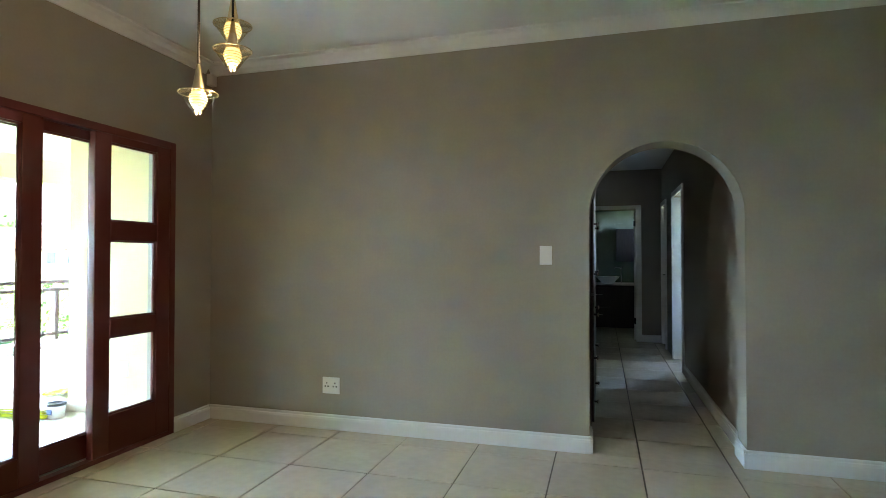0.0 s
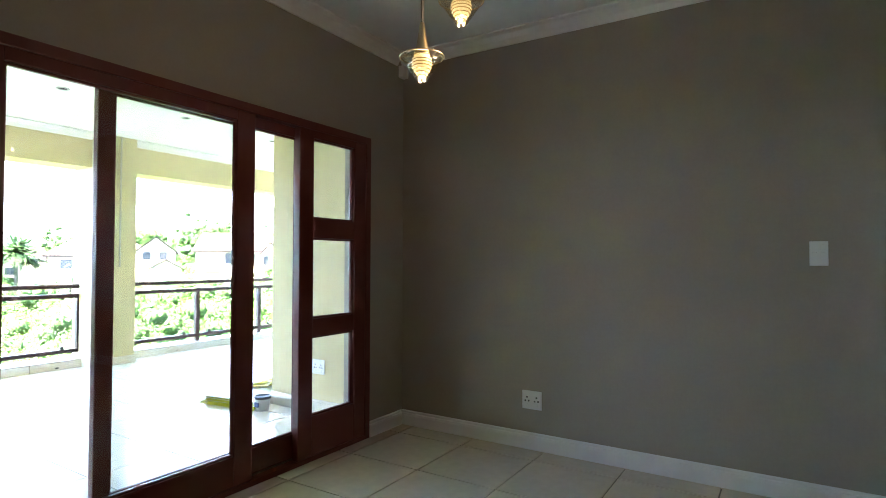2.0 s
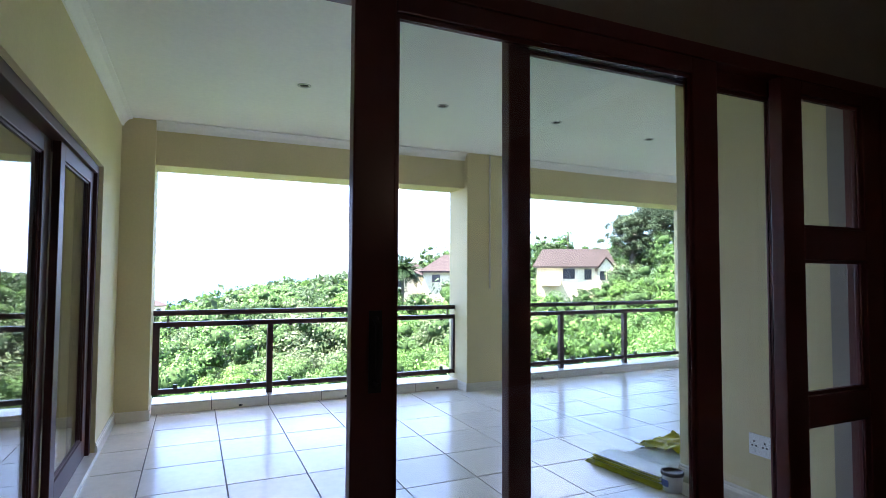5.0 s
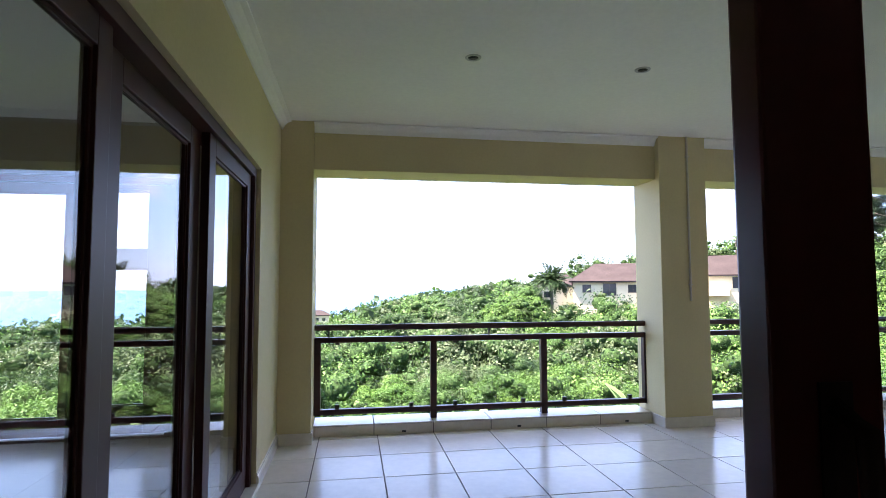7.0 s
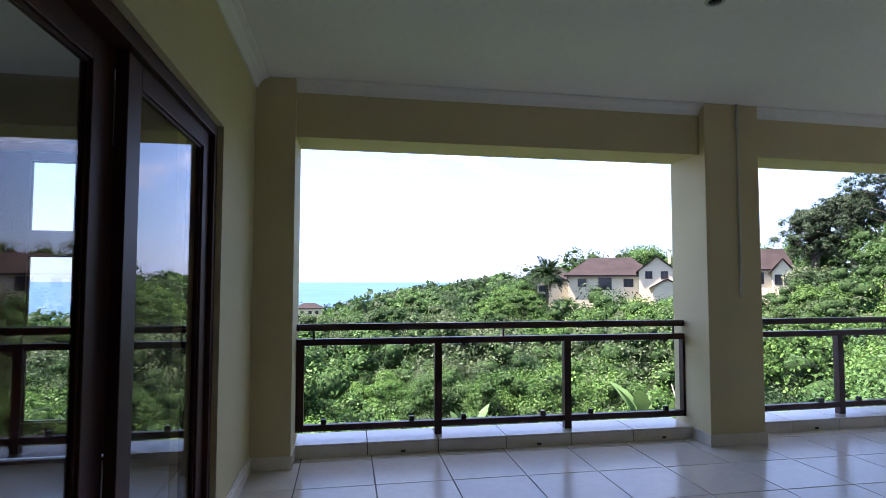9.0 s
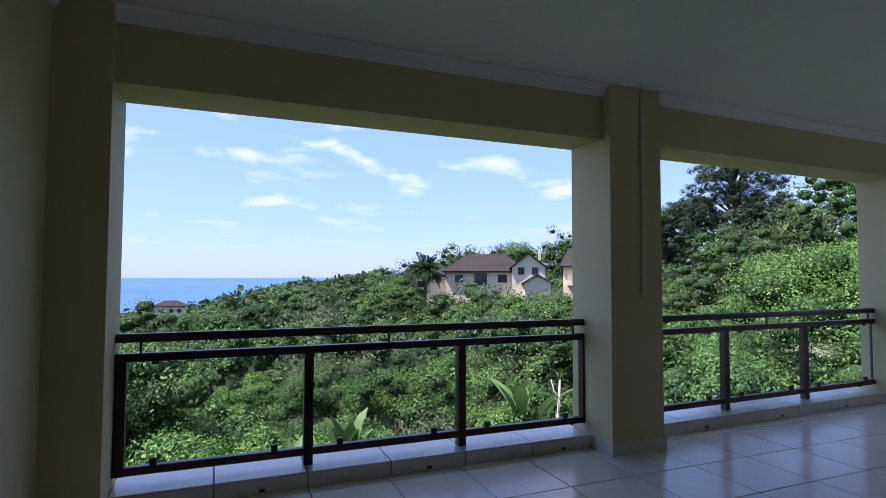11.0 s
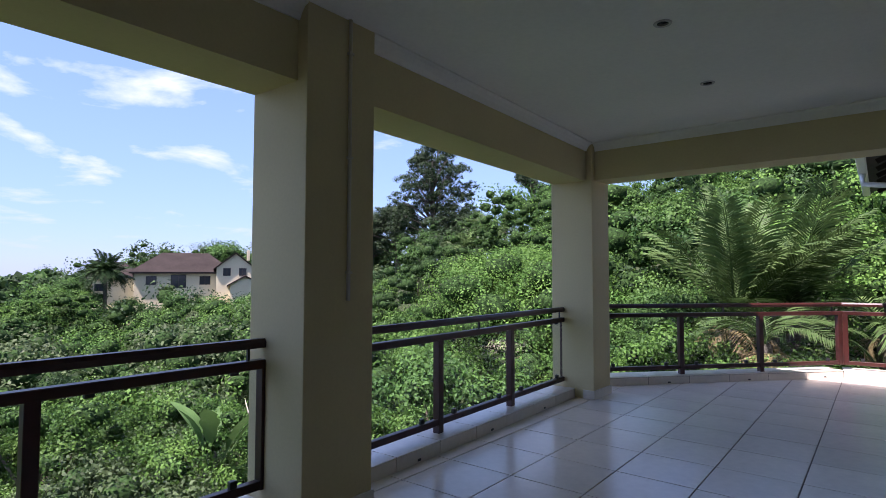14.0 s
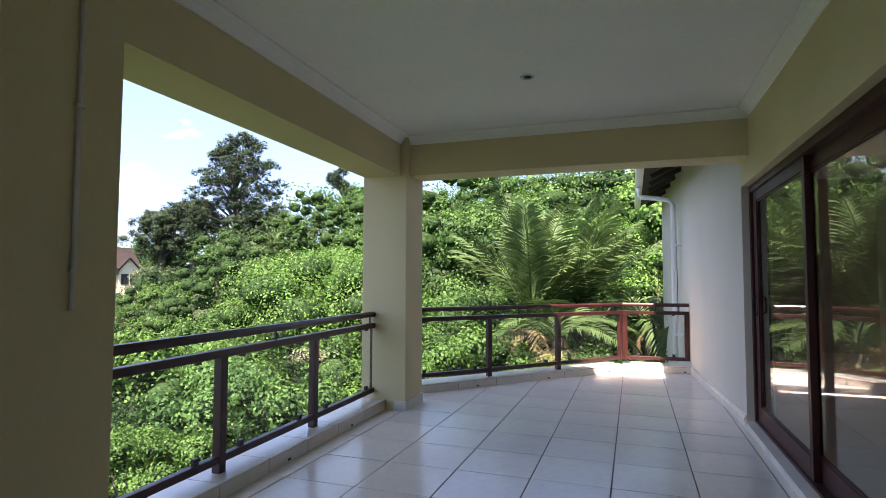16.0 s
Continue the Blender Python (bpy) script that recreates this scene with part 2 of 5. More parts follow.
def lathe(bm, prof, n=24, centre=(0, 0, 0)):
    """A turned shape from (radius, height) pairs."""
    cx, cy, cz = centre
    rings = []
    for r, z in prof:
        rings.append([bm.verts.new((cx + r * math.cos(2 * math.pi * i / n), cy + r * math.sin(2 * math.pi * i / n), cz + z)) for i in range(n)])
    for a, b in zip(rings, rings[1:]):
        for i in range(n):
            bm.faces.new((a[i], a[(i + 1) % n], b[(i + 1) % n], b[i]))
    if prof[0][0] > 1e-4:
        bm.faces.new(rings[0][::-1])
    if prof[-1][0] > 1e-4:
        bm.faces.new(rings[-1])
    return bm


def tube(bm, pts, r, n=8):
    """A round bar along points."""
    pts = [Vector(p) for p in pts]
    rings = []
    for i, p in enumerate(pts):
        d = (pts[min(i + 1, len(pts) - 1)] - pts[max(i - 1, 0)]).normalized()
        ref = Vector((0, 0, 1)) if abs(d.z) < 0.9 else Vector((1, 0, 0))
        s = d.cross(ref).normalized()
        u = s.cross(d)
        rr = r[i] if isinstance(r, (list, tuple)) else r
        rings.append([bm.verts.new(p + (s * math.cos(2 * math.pi * k / n) + u * math.sin(2 * math.pi * k / n)) * rr) for k in range(n)])
    for a, b in zip(rings, rings[1:]):
        for k in range(n):
            bm.faces.new((a[k], a[(k + 1) % n], b[(k + 1) % n], b[k]))
    bm.faces.new(rings[0][::-1])
    bm.faces.new(rings[-1])
    bmesh.ops.recalc_face_normals(bm, faces=bm.faces)
    return bm


def structure(name, bm, mat, label, category, smooth=False):
    return tagged(part(name, bm, mat, None, "", smooth), label, category, kind="structure")

# ---- the house: plan numbers ----
FLOOR_OUT = -0.05      # balcony floor; the living room's floor is 0
CEIL = 2.745           # balcony ceiling
CEIL_IN = 2.785        # living room ceiling
XG = -2.85             # inner face of the glazed wall
YN = 3.755             # north wall of the living room
YW = 0.13              # north face of the wing
XE = -4.30             # west face of the projecting room
XK = -7.55             # inner face of the kerb

# living room
structure("floor", boxes((-2.95, 4.2, -4.2, YN + 0.002, -0.15, -0.012), (0.0, 1.2, YN + 0.002, 10.9, -0.15, -0.012)), M_GROUT, "grout bed under beige glazed floor tiles of the living room", "floor")
wn = bmesh.new()
ARCH_L, ARCH_R, SPRING, RISE = 0.05, 0.96, 1.53, 0.46
arch = [(ARCH_R, 0.0)] + [((ARCH_L + ARCH_R) / 2 + (ARCH_R - ARCH_L) / 2 * math.cos(math.pi * i / 32), SPRING + RISE * math.sin(math.pi * i / 32)) for i in range(33)] + [(ARCH_L, 0.0)]
for sx0, sx1 in ((-2.85, ARCH_L), (ARCH_R, 4.2)):
    box(wn, sx0, sx1, YN, YN + 0.24, 0, CEIL_IN)
for (xa, za), (xb, zb) in zip(arch[1:-1], arch[2:-1]):
    vs = [wn.verts.new(p) for p in ((xa, YN, za), (xb, YN, zb), (xb, YN, CEIL_IN), (xa, YN, CEIL_IN), (xa, YN + 0.24, za), (xb, YN + 0.24, zb), (xb, YN + 0.24, CEIL_IN), (xa, YN + 0.24, CEIL_IN))]
    for q in ((0, 1, 2, 3), (5, 4, 7, 6), (1, 0, 4, 5), (3, 2, 6, 7)):
        wn.faces.new([vs[i] for i in q])
bmesh.ops.remove_doubles(wn, verts=wn.verts, dist=0.0005)
bmesh.ops.recalc_face_normals(wn, faces=wn.faces)
structure("wall_north", wn, M_TAUPE, "taupe painted plaster wall with an arched passage opening", "wall")
OPEN_L, OPEN_R, OPEN_T = 0.30, 3.36, 2.09
structure("wall_west", boxes((-3.08, XG, -4.2, OPEN_L, -0.05, CEIL_IN), (-3.08, XG, OPEN_R, YN + 0.24, -0.05, CEIL_IN), (-3.08, XG, OPEN_L, OPEN_R, OPEN_T, CEIL_IN)), M_TAUPE, "taupe painted plaster wall around the wide sliding door", "wall")
structure("wall_south", boxes((-3.08, 4.2, -4.4, -4.2, 0, CEIL_IN)), M_TAUPE, "plain taupe painted plaster wall", "wall")
structure("wall_east", boxes((4.2, 4.4, -4.4, YN + 0.24, 0, CEIL_IN)), M_TAUPE, "plain taupe painted plaster wall", "wall")
structure("ceiling", boxes((-3.08, 4.4, -4.4, YN + 0.24, CEIL_IN, CEIL_IN + 0.1)), M_CEIL, "white painted ceiling of the living room", "ceiling")
COVE = [(0, 0), (0.0, -0.085), (0.012, -0.085), (0.03, -0.05), (0.055, -0.022), (0.085, -0.012), (0.085, 0)]


def cornice(name, p0, p1, flip=1, mat=None, label="white moulded cornice along the ceiling"):
    bm = bmesh.new()
    extrude_profile(bm, [(s * flip, t) for s, t in COVE], p0, p1)
    bmesh.ops.recalc_face_normals(bm, faces=bm.faces)
    return structure(name, bm, mat or M_CEIL, label, "cornice")


cornice("trim_1", (XG, YN, CEIL_IN), (4.2, YN, CEIL_IN))
cornice("trim_2", (XG, -4.2, CEIL_IN), (XG, YN - 0.086, CEIL_IN))
SKIRT = [(0, 0), (0.018, 0), (0.018, 0.07), (0.014, 0.085), (0.009, 0.09), (0.009, 0.1), (0.005, 0.108), (0, 0.108)]


def skirting(name, p0, p1, mat=None, label="white moulded skirting board", flip=1):
    bm = bmesh.new()
    extrude_profile(bm, [(s * flip, t) for s, t in SKIRT], p0, p1)
    bmesh.ops.recalc_face_normals(bm, faces=bm.faces)
    return structure(name, bm, mat or M_WHITE, label, "skirting")


skirting("baseboard_1", (XG, YN, 0), (ARCH_L + 0.018, YN, 0))
skirting("baseboard_2", (ARCH_R - 0.018, YN, 0), (4.2, YN, 0))
skirting("baseboard_3", (XG, OPEN_R, 0), (XG, YN - 0.019, 0))
skirting("baseboard_4", (ARCH_R, YN + 0.24, 0), (ARCH_R, YN - 0.017, 0))
skirting("baseboard_5", (ARCH_L, YN - 0.017, 0), (ARCH_L, YN + 0.24, 0))
skirting("baseboard_6", (XG, -4.2, 0), (XG, OPEN_L, 0))

# passage behind the arch, with a bathroom at its end
structure("wall_passage_east", boxes((0.99, 1.15, YN + 0.24, 6.65, 0, 2.6), (0.99, 1.15, 7.5, 8.31, 0, 2.6), (0.99, 1.15, 8.8, 8.9, 0, 2.6), (0.99, 1.15, 8.31, 8.8, 2.02, 2.6), (0.99, 1.15, 6.65, 7.5, 2.02, 2.6)), M_TAUPE, "taupe painted passage wall with a doorway", "wall")
structure("wall_passage_west", boxes((-0.75, -0.55, YN + 0.24, 8.9, 0, 2.6)), M_TAUPE, "taupe painted passage wall behind the cupboard", "wall")
structure("wall_passage_end", boxes((-0.75, -0.12, 8.9, 9.05, 0, 2.6), (0.64, 1.15, 8.9, 9.05, 0, 2.6), (-0.12, 0.64, 8.9, 9.05, 2.0, 2.6)), M_TAUPE, "taupe painted wall at the passage's end with a bathroom doorway", "wall")
structure("ceiling_passage", boxes((-0.75, 1.15, YN + 0.24, 11.0, 2.6, 2.7)), M_CEIL, "white painted passage ceiling", "ceiling")
M_GREENTILE = material("grey-green bathroom tile", (0.16, 0.2, 0.16), 0.25, grain=0.08, grain_scale=6, stain=0.1)
# The east wall's window is out of view, added to brighten the bathroom.
structure("wall_bathroom", boxes((-0.75, 1.15, 10.9, 11.0, 0, 2.6), (1.15, 1.25, 8.9, 10.0, 0, 2.6), (1.15, 1.25, 10.6, 11.0, 0, 2.6), (1.15, 1.25, 10.0, 10.6, 0, 1.85), (1.15, 1.25, 10.0, 10.6, 2.1, 2.6), (-0.85, -0.75, 8.9, 11.0, 0, 2.6)), M_GREENTILE, "grey-green tiled bathroom walls with an added unseen window", "wall")
# The opening in the north wall is added out of view to light the passage.
structure("wall_side_room", boxes((1.15, 2.2, 6.0, 6.1, 0, 2.6), (1.15, 1.45, 8.0, 8.1, 0, 2.6), (2.15, 2.2, 8.0, 8.1, 0, 2.6), (1.45, 2.15, 8.0, 8.1, 0, 1.35), (1.45, 2.15, 8.0, 8.1, 2.1, 2.6), (2.2, 2.3, 6.0, 6.3, 0, 2.6), (2.2, 2.3, 7.8, 8.1, 0, 2.6), (2.2, 2.3, 6.3, 7.8, 0, 2.6)), M_TAUPE, "taupe walls of the side room with an added daylight opening", "wall")
structure("ceiling_side_room", boxes((1.15, 2.3, 6.0, 8.1, 2.6, 2.7)), M_CEIL, "white ceiling of the room beside the passage", "ceiling")
structure("floor_side_room", boxes((1.2, 2.3, 6.0, 8.1, -0.15, -0.003)), M_TILE_IN, "beige tiled floor of the side room", "floor")
structure("floor_passage_edge", boxes((-0.75, 0.0, YN + 0.24, 10.9, -0.15, -0.003), (0.99, 1.15, 6.65, 7.5, -0.11, -0.003)), M_TILE_IN, "beige tiled floor under the cupboard", "floor")


def casing(name, axis, at, a, b, top, face, label):
    """A white door casing round an opening a..b, in a wall at `at`, with its face towards `face`."""
    w, d = 0.06, 0.02 * face
    if axis == "y":
        bm = boxes((a - w, a, at, at + d, 0, top + w), (b, b + w, at, at + d, 0, top + w), (a, b, at, at + d, top, top + w), (a - 0.012, a + 0.012, at, at + 0.15, 0, top), (b - 0.012, b + 0.012, at, at + 0.15, 0, top))
    else:
        bm = boxes((at, at + d, a - w, a, 0, top + w), (at, at + d, b, b + w, 0, top + w), (at, at + d, a, b, top, top + w), (at, at + 0.16, a - 0.012, a + 0.012, 0, top), (at, at + 0.16, b - 0.012, b + 0.012, 0, top))
    return structure(name, bm, M_WHITE, label, "door casing")


casing("trim_3", "y", 8.9, -0.12, 0.64, 2.0, -1, "white painted bathroom door casing")
casing("trim_11", "x", 0.99, 8.31, 8.8, 2.02, -1, "white painted casing round the narrow dark gap")
casing("trim_4", "x", 0.99, 6.65, 7.5, 2.02, -1, "white painted side room door casing")
skirting("baseboard_7", (0.99, 6.58, 0), (0.99, YN + 0.26, 0), label="pale skirting board along the passage")
skirting("baseboard_8", (0.70, 8.9, 0), (0.985, 8.9, 0))

# wing south of the balcony
WD_L, WD_R, WD_T = -6.33, -3.2, 2.10
structure("wall_wing", boxes((-7.34, WD_L, -0.1, YW, FLOOR_OUT, CEIL), (WD_R, -3.08, -0.1, YW, FLOOR_OUT, CEIL), (WD_L, WD_R, -0.1, YW, WD_T, CEIL)), M_CREAM, "cream painted outside wall of the wing around a sliding door", "wall")
structure("pilaster", boxes((-7.82, -7.335, -0.1, 0.41, FLOOR_OUT - 3.5, CEIL)), M_CREAM, "cream painted pilaster at the end of the wing wall", "pilaster")
structure("wall_wing_west", boxes((-7.82, -7.6, -0.79, -0.1, -3.5, CEIL), (-7.82, -7.6, -4.4, -3.9, -3.5, CEIL), (-7.82, -7.6, -3.9, -0.79, 2.26, CEIL), (-7.82, -7.6, -3.9, -0.79, -3.5, -0.02)), M_TAUPE, "taupe inside wall of the wing with a glazed door", "wall")
structure("wall_wing_back", boxes((-7.82, -3.08, -4.4, -4.2, -0.05, CEIL)), M_TAUPE, "taupe back wall of the wing room", "wall")
structure("floor_wing", boxes((-7.6, -3.08, -4.2, -0.1, -0.15, -0.005)), M_TILE_IN, "beige tiled floor of the wing room", "floor")
structure("ceiling_wing", boxes((-7.82, -3.08, -4.4, -0.1, CEIL, CEIL + 0.1)), M_CEIL, "white ceiling of the wing room", "ceiling")

# projecting room north of the living room
ED_A, ED_B, ED_T = 4.75, 8.06, 2.12
structure("wall_pier", boxes((XE, -3.08, YN, YN + 0.24, FLOOR_OUT, CEIL)), M_CREAM, "cream painted return wall beside the sliding door", "wall")
structure("wall_room_west", boxes((XE, XE + 0.24, YN + 0.24, ED_A, FLOOR_OUT, CEIL), (XE, XE + 0.24, ED_A, ED_B, ED_T, CEIL)), M_CREAM, "cream painted outside wall over a wide sliding door", "wall")
north_wall = structure("wall_room_north", boxes((XE, XE + 0.24, ED_B, 12.2, FLOOR_OUT - 4, 3.2), (XE, XE + 0.24, 12.9, 14.2, FLOOR_OUT - 4, 3.2), (XE, XE + 0.24, 12.2, 12.9, FLOOR_OUT - 4, 0.55), (XE, XE + 0.24, 12.2, 12.9, 1.95, 3.2)), M_PALE, "outside wall beyond the balcony roof, paint lightened as if skylit", "wall")


def askew(ob):
    """Shears what stands along the far outside wall towards the garden, to fit the camera's view."""
    for v in ob.data.vertices:
        v.co.x -= 0.063 * (v.co.y - ED_B)


askew(north_wall)
structure("wall_room_back", boxes((-1.2, -1.0, YN + 0.24, 14.2, -0.05, 3.2), (XE + 0.24, -1.2, 14.0, 14.2, -4, 3.2)), M_TAUPE, "taupe walls of the projecting room", "wall")
structure("floor_room", boxes((XE + 0.24, -1.2, YN + 0.24, 14.0, -0.15, -0.01)), M_TILE_IN, "beige tiled floor of the projecting room", "floor")
structure("ceiling_room", boxes((XE, -1.0, YN + 0.24, 8.2, CEIL, CEIL + 0.1), (XE + 0.24, -1.0, 8.2, 14.2, 3.1, 3.2)), M_CEIL, "white ceiling of the projecting room", "ceiling")

# balcony
structure("floor_balcony", prism(bmesh.new(), [(-7.85, YW - 0.02), (-2.9, YW - 0.02), (-2.9, YN), (XE, YN), (XE, 11.15), (-5.3, 11.1), (-7.85, 8.4)], -0.45, FLOOR_OUT - 0.006), M_GROUT, "dark grout bed under the balcony tiles", "floor")
structure("ceiling_balcony", boxes((-8.2, -3.08, -0.1, 3.755, CEIL, CEIL + 0.06), (-8.2, XE, 3.755, 8.1, CEIL, CEIL + 0.06)), M_CEIL_OUT, "off-white painted balcony ceiling board", "ceiling")
structure("roof_slab", boxes((-8.5, 4.6, -4.6, 8.1, CEIL + 0.1, CEIL + 0.3), (-8.5, XE + 0.02, 8.1, 8.86, CEIL + 0.0, CEIL + 0.3)), M_EAVE, "dark roof over the house and its balcony", "roof")
structure("column_1", boxes((-7.81, -7.32, 3.68, 4.175, -3.5, CEIL), bevel=0.006), M_CREAM, "square cream painted balcony column", "column")
structure("column_2", boxes((-7.92, -7.43, 7.60, 8.06, -3.5, CEIL), bevel=0.006), M_CREAM, "square cream painted corner column of the balcony", "column")
structure("beam_1", boxes((-7.80, -7.40, 0.41, 3.68, 2.33, CEIL)), M_CREAM, "cream painted beam over the balcony opening", "beam")
structure("beam_2", prism(bmesh.new(), [(-7.80, 4.175), (-7.40, 4.175), (-7.50, 7.6), (-7.90, 7.6)], 2.33, CEIL), M_CREAM, "cream painted beam between the two columns", "beam")
structure("beam_3", boxes((-7.43, XE, 7.68, 8.02, 2.34, CEIL)), M_CREAM, "cream painted beam from the corner column to the house", "beam")
for number, (px0, px1, py0, py1) in enumerate(((-7.81, -7.32, 3.68, 4.175), (-7.92, -7.43, 7.60, 8.06), (-7.82, -7.335, YW, 0.41)), 1):
    e = 0.012
    structure("plinth_%d" % number, boxes((px1, px1 + e, py0, py1 + e, FLOOR_OUT, 0.045), (max(px0, XK), px1, py1, py1 + e, FLOOR_OUT, 0.045), *(((max(px0, XK), px1 + e, py0 - e, py0, FLOOR_OUT, 0.045),) if number < 3 else ()), bevel=0.002), M_TILE_OUT, "pale tiled plinth round the column's foot", "plinth")
cornice("trim_5", (-7.40, 3.68, CEIL), (-7.40, 0.41, CEIL), -1, M_CEIL_OUT)
cornice("trim_6", (-7.50, 7.6, CEIL), (-7.40, 4.175, CEIL), -1, M_CEIL_OUT)
cornice("trim_7", (-7.42, 7.68, CEIL), (XE, 7.68, CEIL), 1, M_CEIL_OUT)
cornice("trim_8", (XE, YN, CEIL), (XE, 7.6, CEIL), -1, M_CEIL_OUT)
cornice("trim_9", (-7.34, YW, CEIL), (-3.08, YW, CEIL), -1, M_CEIL_OUT)
cornice("trim_10", (XE, YN, CEIL), (-3.08, YN, CEIL), 1, M_CEIL_OUT)

# ---- glazed sliding doors ----


def glazed_leaf(parent, name, x0, x1, z0, z1, y, left=0.1, right=0.1, top=0.09, bottom=0.15, mids=(), t=0.04, handle=None, wood=None):
    """A timber leaf in its parent's xz plane, with its panes as parts of it."""
    bm = bmesh.new()
    for b in ((x0, x0 + left, z0, z1), (x1 - right, x1, z0, z1), (x0 + left, x1 - right, z1 - top, z1), (x0 + left, x1 - right, z0, z0 + bottom)):
        box(bm, b[0], b[1], y - t / 2, y + t / 2, b[2], b[3], bevel=0.004)
    edges = [z0 + bottom]
    for m0, m1 in mids:
        box(bm, x0 + left, x1 - right, y - t / 2, y + t / 2, m0, m1, bevel=0.004)
        edges += [m0, m1]
    edges.append(z1 - top)
    leaf = part(name, bm, wood or M_WOOD, parent)
    for a, b in zip(edges[::2], edges[1::2]):
        pane = part("pane", boxes((x0 + left - 0.005, x1 - right + 0.005, y - 0.002, y + 0.002, a - 0.005, b + 0.005)), M_GLASS, leaf, "clear glass pane")
        pane.visible_shadow = False
        for s in (-1, 1):
            e = 0.006
            yy = y + s * (0.002 + e / 2)
            part("glazing_bead", boxes((x0 + left, x1 - right, yy - e / 2, yy + e / 2, a, a + 0.012), (x0 + left, x1 - right, yy - e / 2, yy + e / 2, b - 0.012, b), (x0 + left, x0 + left + 0.012, yy - e / 2, yy + e / 2, a + 0.012, b - 0.012), (x1 - right - 0.012, x1 - right, yy - e / 2, yy + e / 2, a + 0.012, b - 0.012)), wood or M_WOOD, leaf)
    if handle:
        hx, hz, side = handle
        hb = bmesh.new()
        tube(hb, [(hx, y + side * 0.02, hz - 0.08), (hx, y + side * 0.05, hz - 0.065), (hx, y + side * 0.055, hz), (hx, y + side * 0.05, hz + 0.065), (hx, y + side * 0.02, hz + 0.08)], 0.009)
        part("handle", hb, M_DARKWOOD, leaf, "dark pull handle", True)
        part("lock_plate", boxes((hx - 0.016, hx + 0.016, y + side * 0.02, y + side * 0.023, hz - 0.1, hz + 0.1)), M_DARKWOOD, leaf)
    return leaf


def door_frame(parent, x0, x1, z0, z1, y0, y1, w=0.055, sill=0.03, wood=None):
    part("jamb", boxes((x0, x0 + w, y0, y1, z0, z1), bevel=0.003), wood or M_WOOD, parent)
    part("jamb", boxes((x1 - w, x1, y0, y1, z0, z1), bevel=0.003), wood or M_WOOD, parent)
    part("head", boxes((x0 + w, x1 - w, y0, y1, z1 - w, z1), bevel=0.003), wood or M_WOOD, parent)
    part("sill", boxes((x0 + w, x1 - w, y0, y1, z0, z0 + sill), bevel=0.003), wood or M_WOOD, parent)


SIDE_RAILS = ((0.76, 0.87), (1.37, 1.49))
living_door = thing("sliding_door", "red-brown hardwood sliding door, slid half open, with three-pane sidelight", "sliding door", (XG, 0, 0), rz=90)
door_frame(living_door, OPEN_L + 0.002, OPEN_R - 0.002, 0.0, OPEN_T - 0.002, -0.015, 0.13, 0.05)
glazed_leaf(living_door, "sidelight", 2.70, 3.308, 0.03, 2.04, 0.015, 0.115, 0.115, 0.05, 0.24, SIDE_RAILS, 0.05)
glazed_leaf(living_door, "sliding_leaf", 1.583, 2.80, 0.03, 2.04, 0.07, 0.070, 0.06, 0.058, 0.15)
glazed_leaf(living_door, "sliding_leaf", 1.11, 2.375, 0.03, 2.04, 0.015, 0.11, 0.115, 0.058, 0.16, handle=(1.170, 1.12, -1))
part("track", boxes((OPEN_L + 0.06, OPEN_R - 0.06, 0.04, 0.046, 0.03, 0.04)), M_STEEL, living_door, "steel floor track")

wing_door = thing("sliding_door", "dark hardwood sliding door of the wing, closed, glass reflecting the trees", "sliding door", (0, YW, 0))
door_frame(wing_door, WD_L + 0.002, WD_R - 0.002, FLOOR_OUT, WD_T - 0.002, -0.17, -0.03, 0.06, wood=M_WOODOUT)
glazed_leaf(wing_door, "sliding_leaf", -6.27, -5.18, -0.02, 2.04, -0.075, 0.12, 0.12, 0.09, 0.15, wood=M_WOODOUT)
glazed_leaf(wing_door, "sliding_leaf", -5.20, -4.09, -0.02, 2.04, -0.125, 0.155, 0.2, 0.09, 0.15, wood=M_WOODOUT)
glazed_leaf(wing_door, "sliding_leaf", -4.085, -3.26, -0.02, 2.04, -0.075, 0.09, 0.1, 0.09, 0.15, wood=M_WOODOUT)

wing_glazing = thing("sliding_door", "hardwood glazed door in the wing's far wall with three-pane sidelight", "sliding door", (-7.70, 0, 0), rz=90)
door_frame(wing_glazing, -3.898, -0.792, -0.02, 2.258, -0.07, 0.07, 0.06)
glazed_leaf(wing_glazing, "sidelight", -1.59, -0.85, 0.02, 2.2, 0.0, 0.11, 0.19, 0.06, 0.24, ((0.78, 0.93), (1.45, 1.62)), 0.05)
glazed_leaf(wing_glazing, "sliding_leaf", -2.75, -1.59, 0.02, 2.2, 0.0, 0.1, 0.13, 0.09, 0.15)
glazed_leaf(wing_glazing, "sliding_leaf", -3.84, -2.75, 0.02, 2.2, 0.0, 0.1, 0.1, 0.09, 0.15)

room_door = thing("sliding_door", "dark hardwood sliding door, closed, glass mirroring the garden", "sliding door", (XE, 0, 0), rz=90)
door_frame(room_door, ED_A + 0.002, ED_B - 0.002, 0.0, ED_T - 0.002, -0.2, -0.06, 0.06, wood=M_WOODOUT)
glazed_leaf(room_door, "sliding_leaf", 6.42, 7.99, 0.03, 2.06, -0.1, 0.06, 0.12, 0.09, 0.14, handle=(7.93, 1.05, 1), wood=M_WOODOUT)
glazed_leaf(room_door, "sliding_leaf", 4.82, 6.58, 0.03, 2.06, -0.145, 0.1, 0.06, 0.09, 0.14, wood=M_WOODOUT)
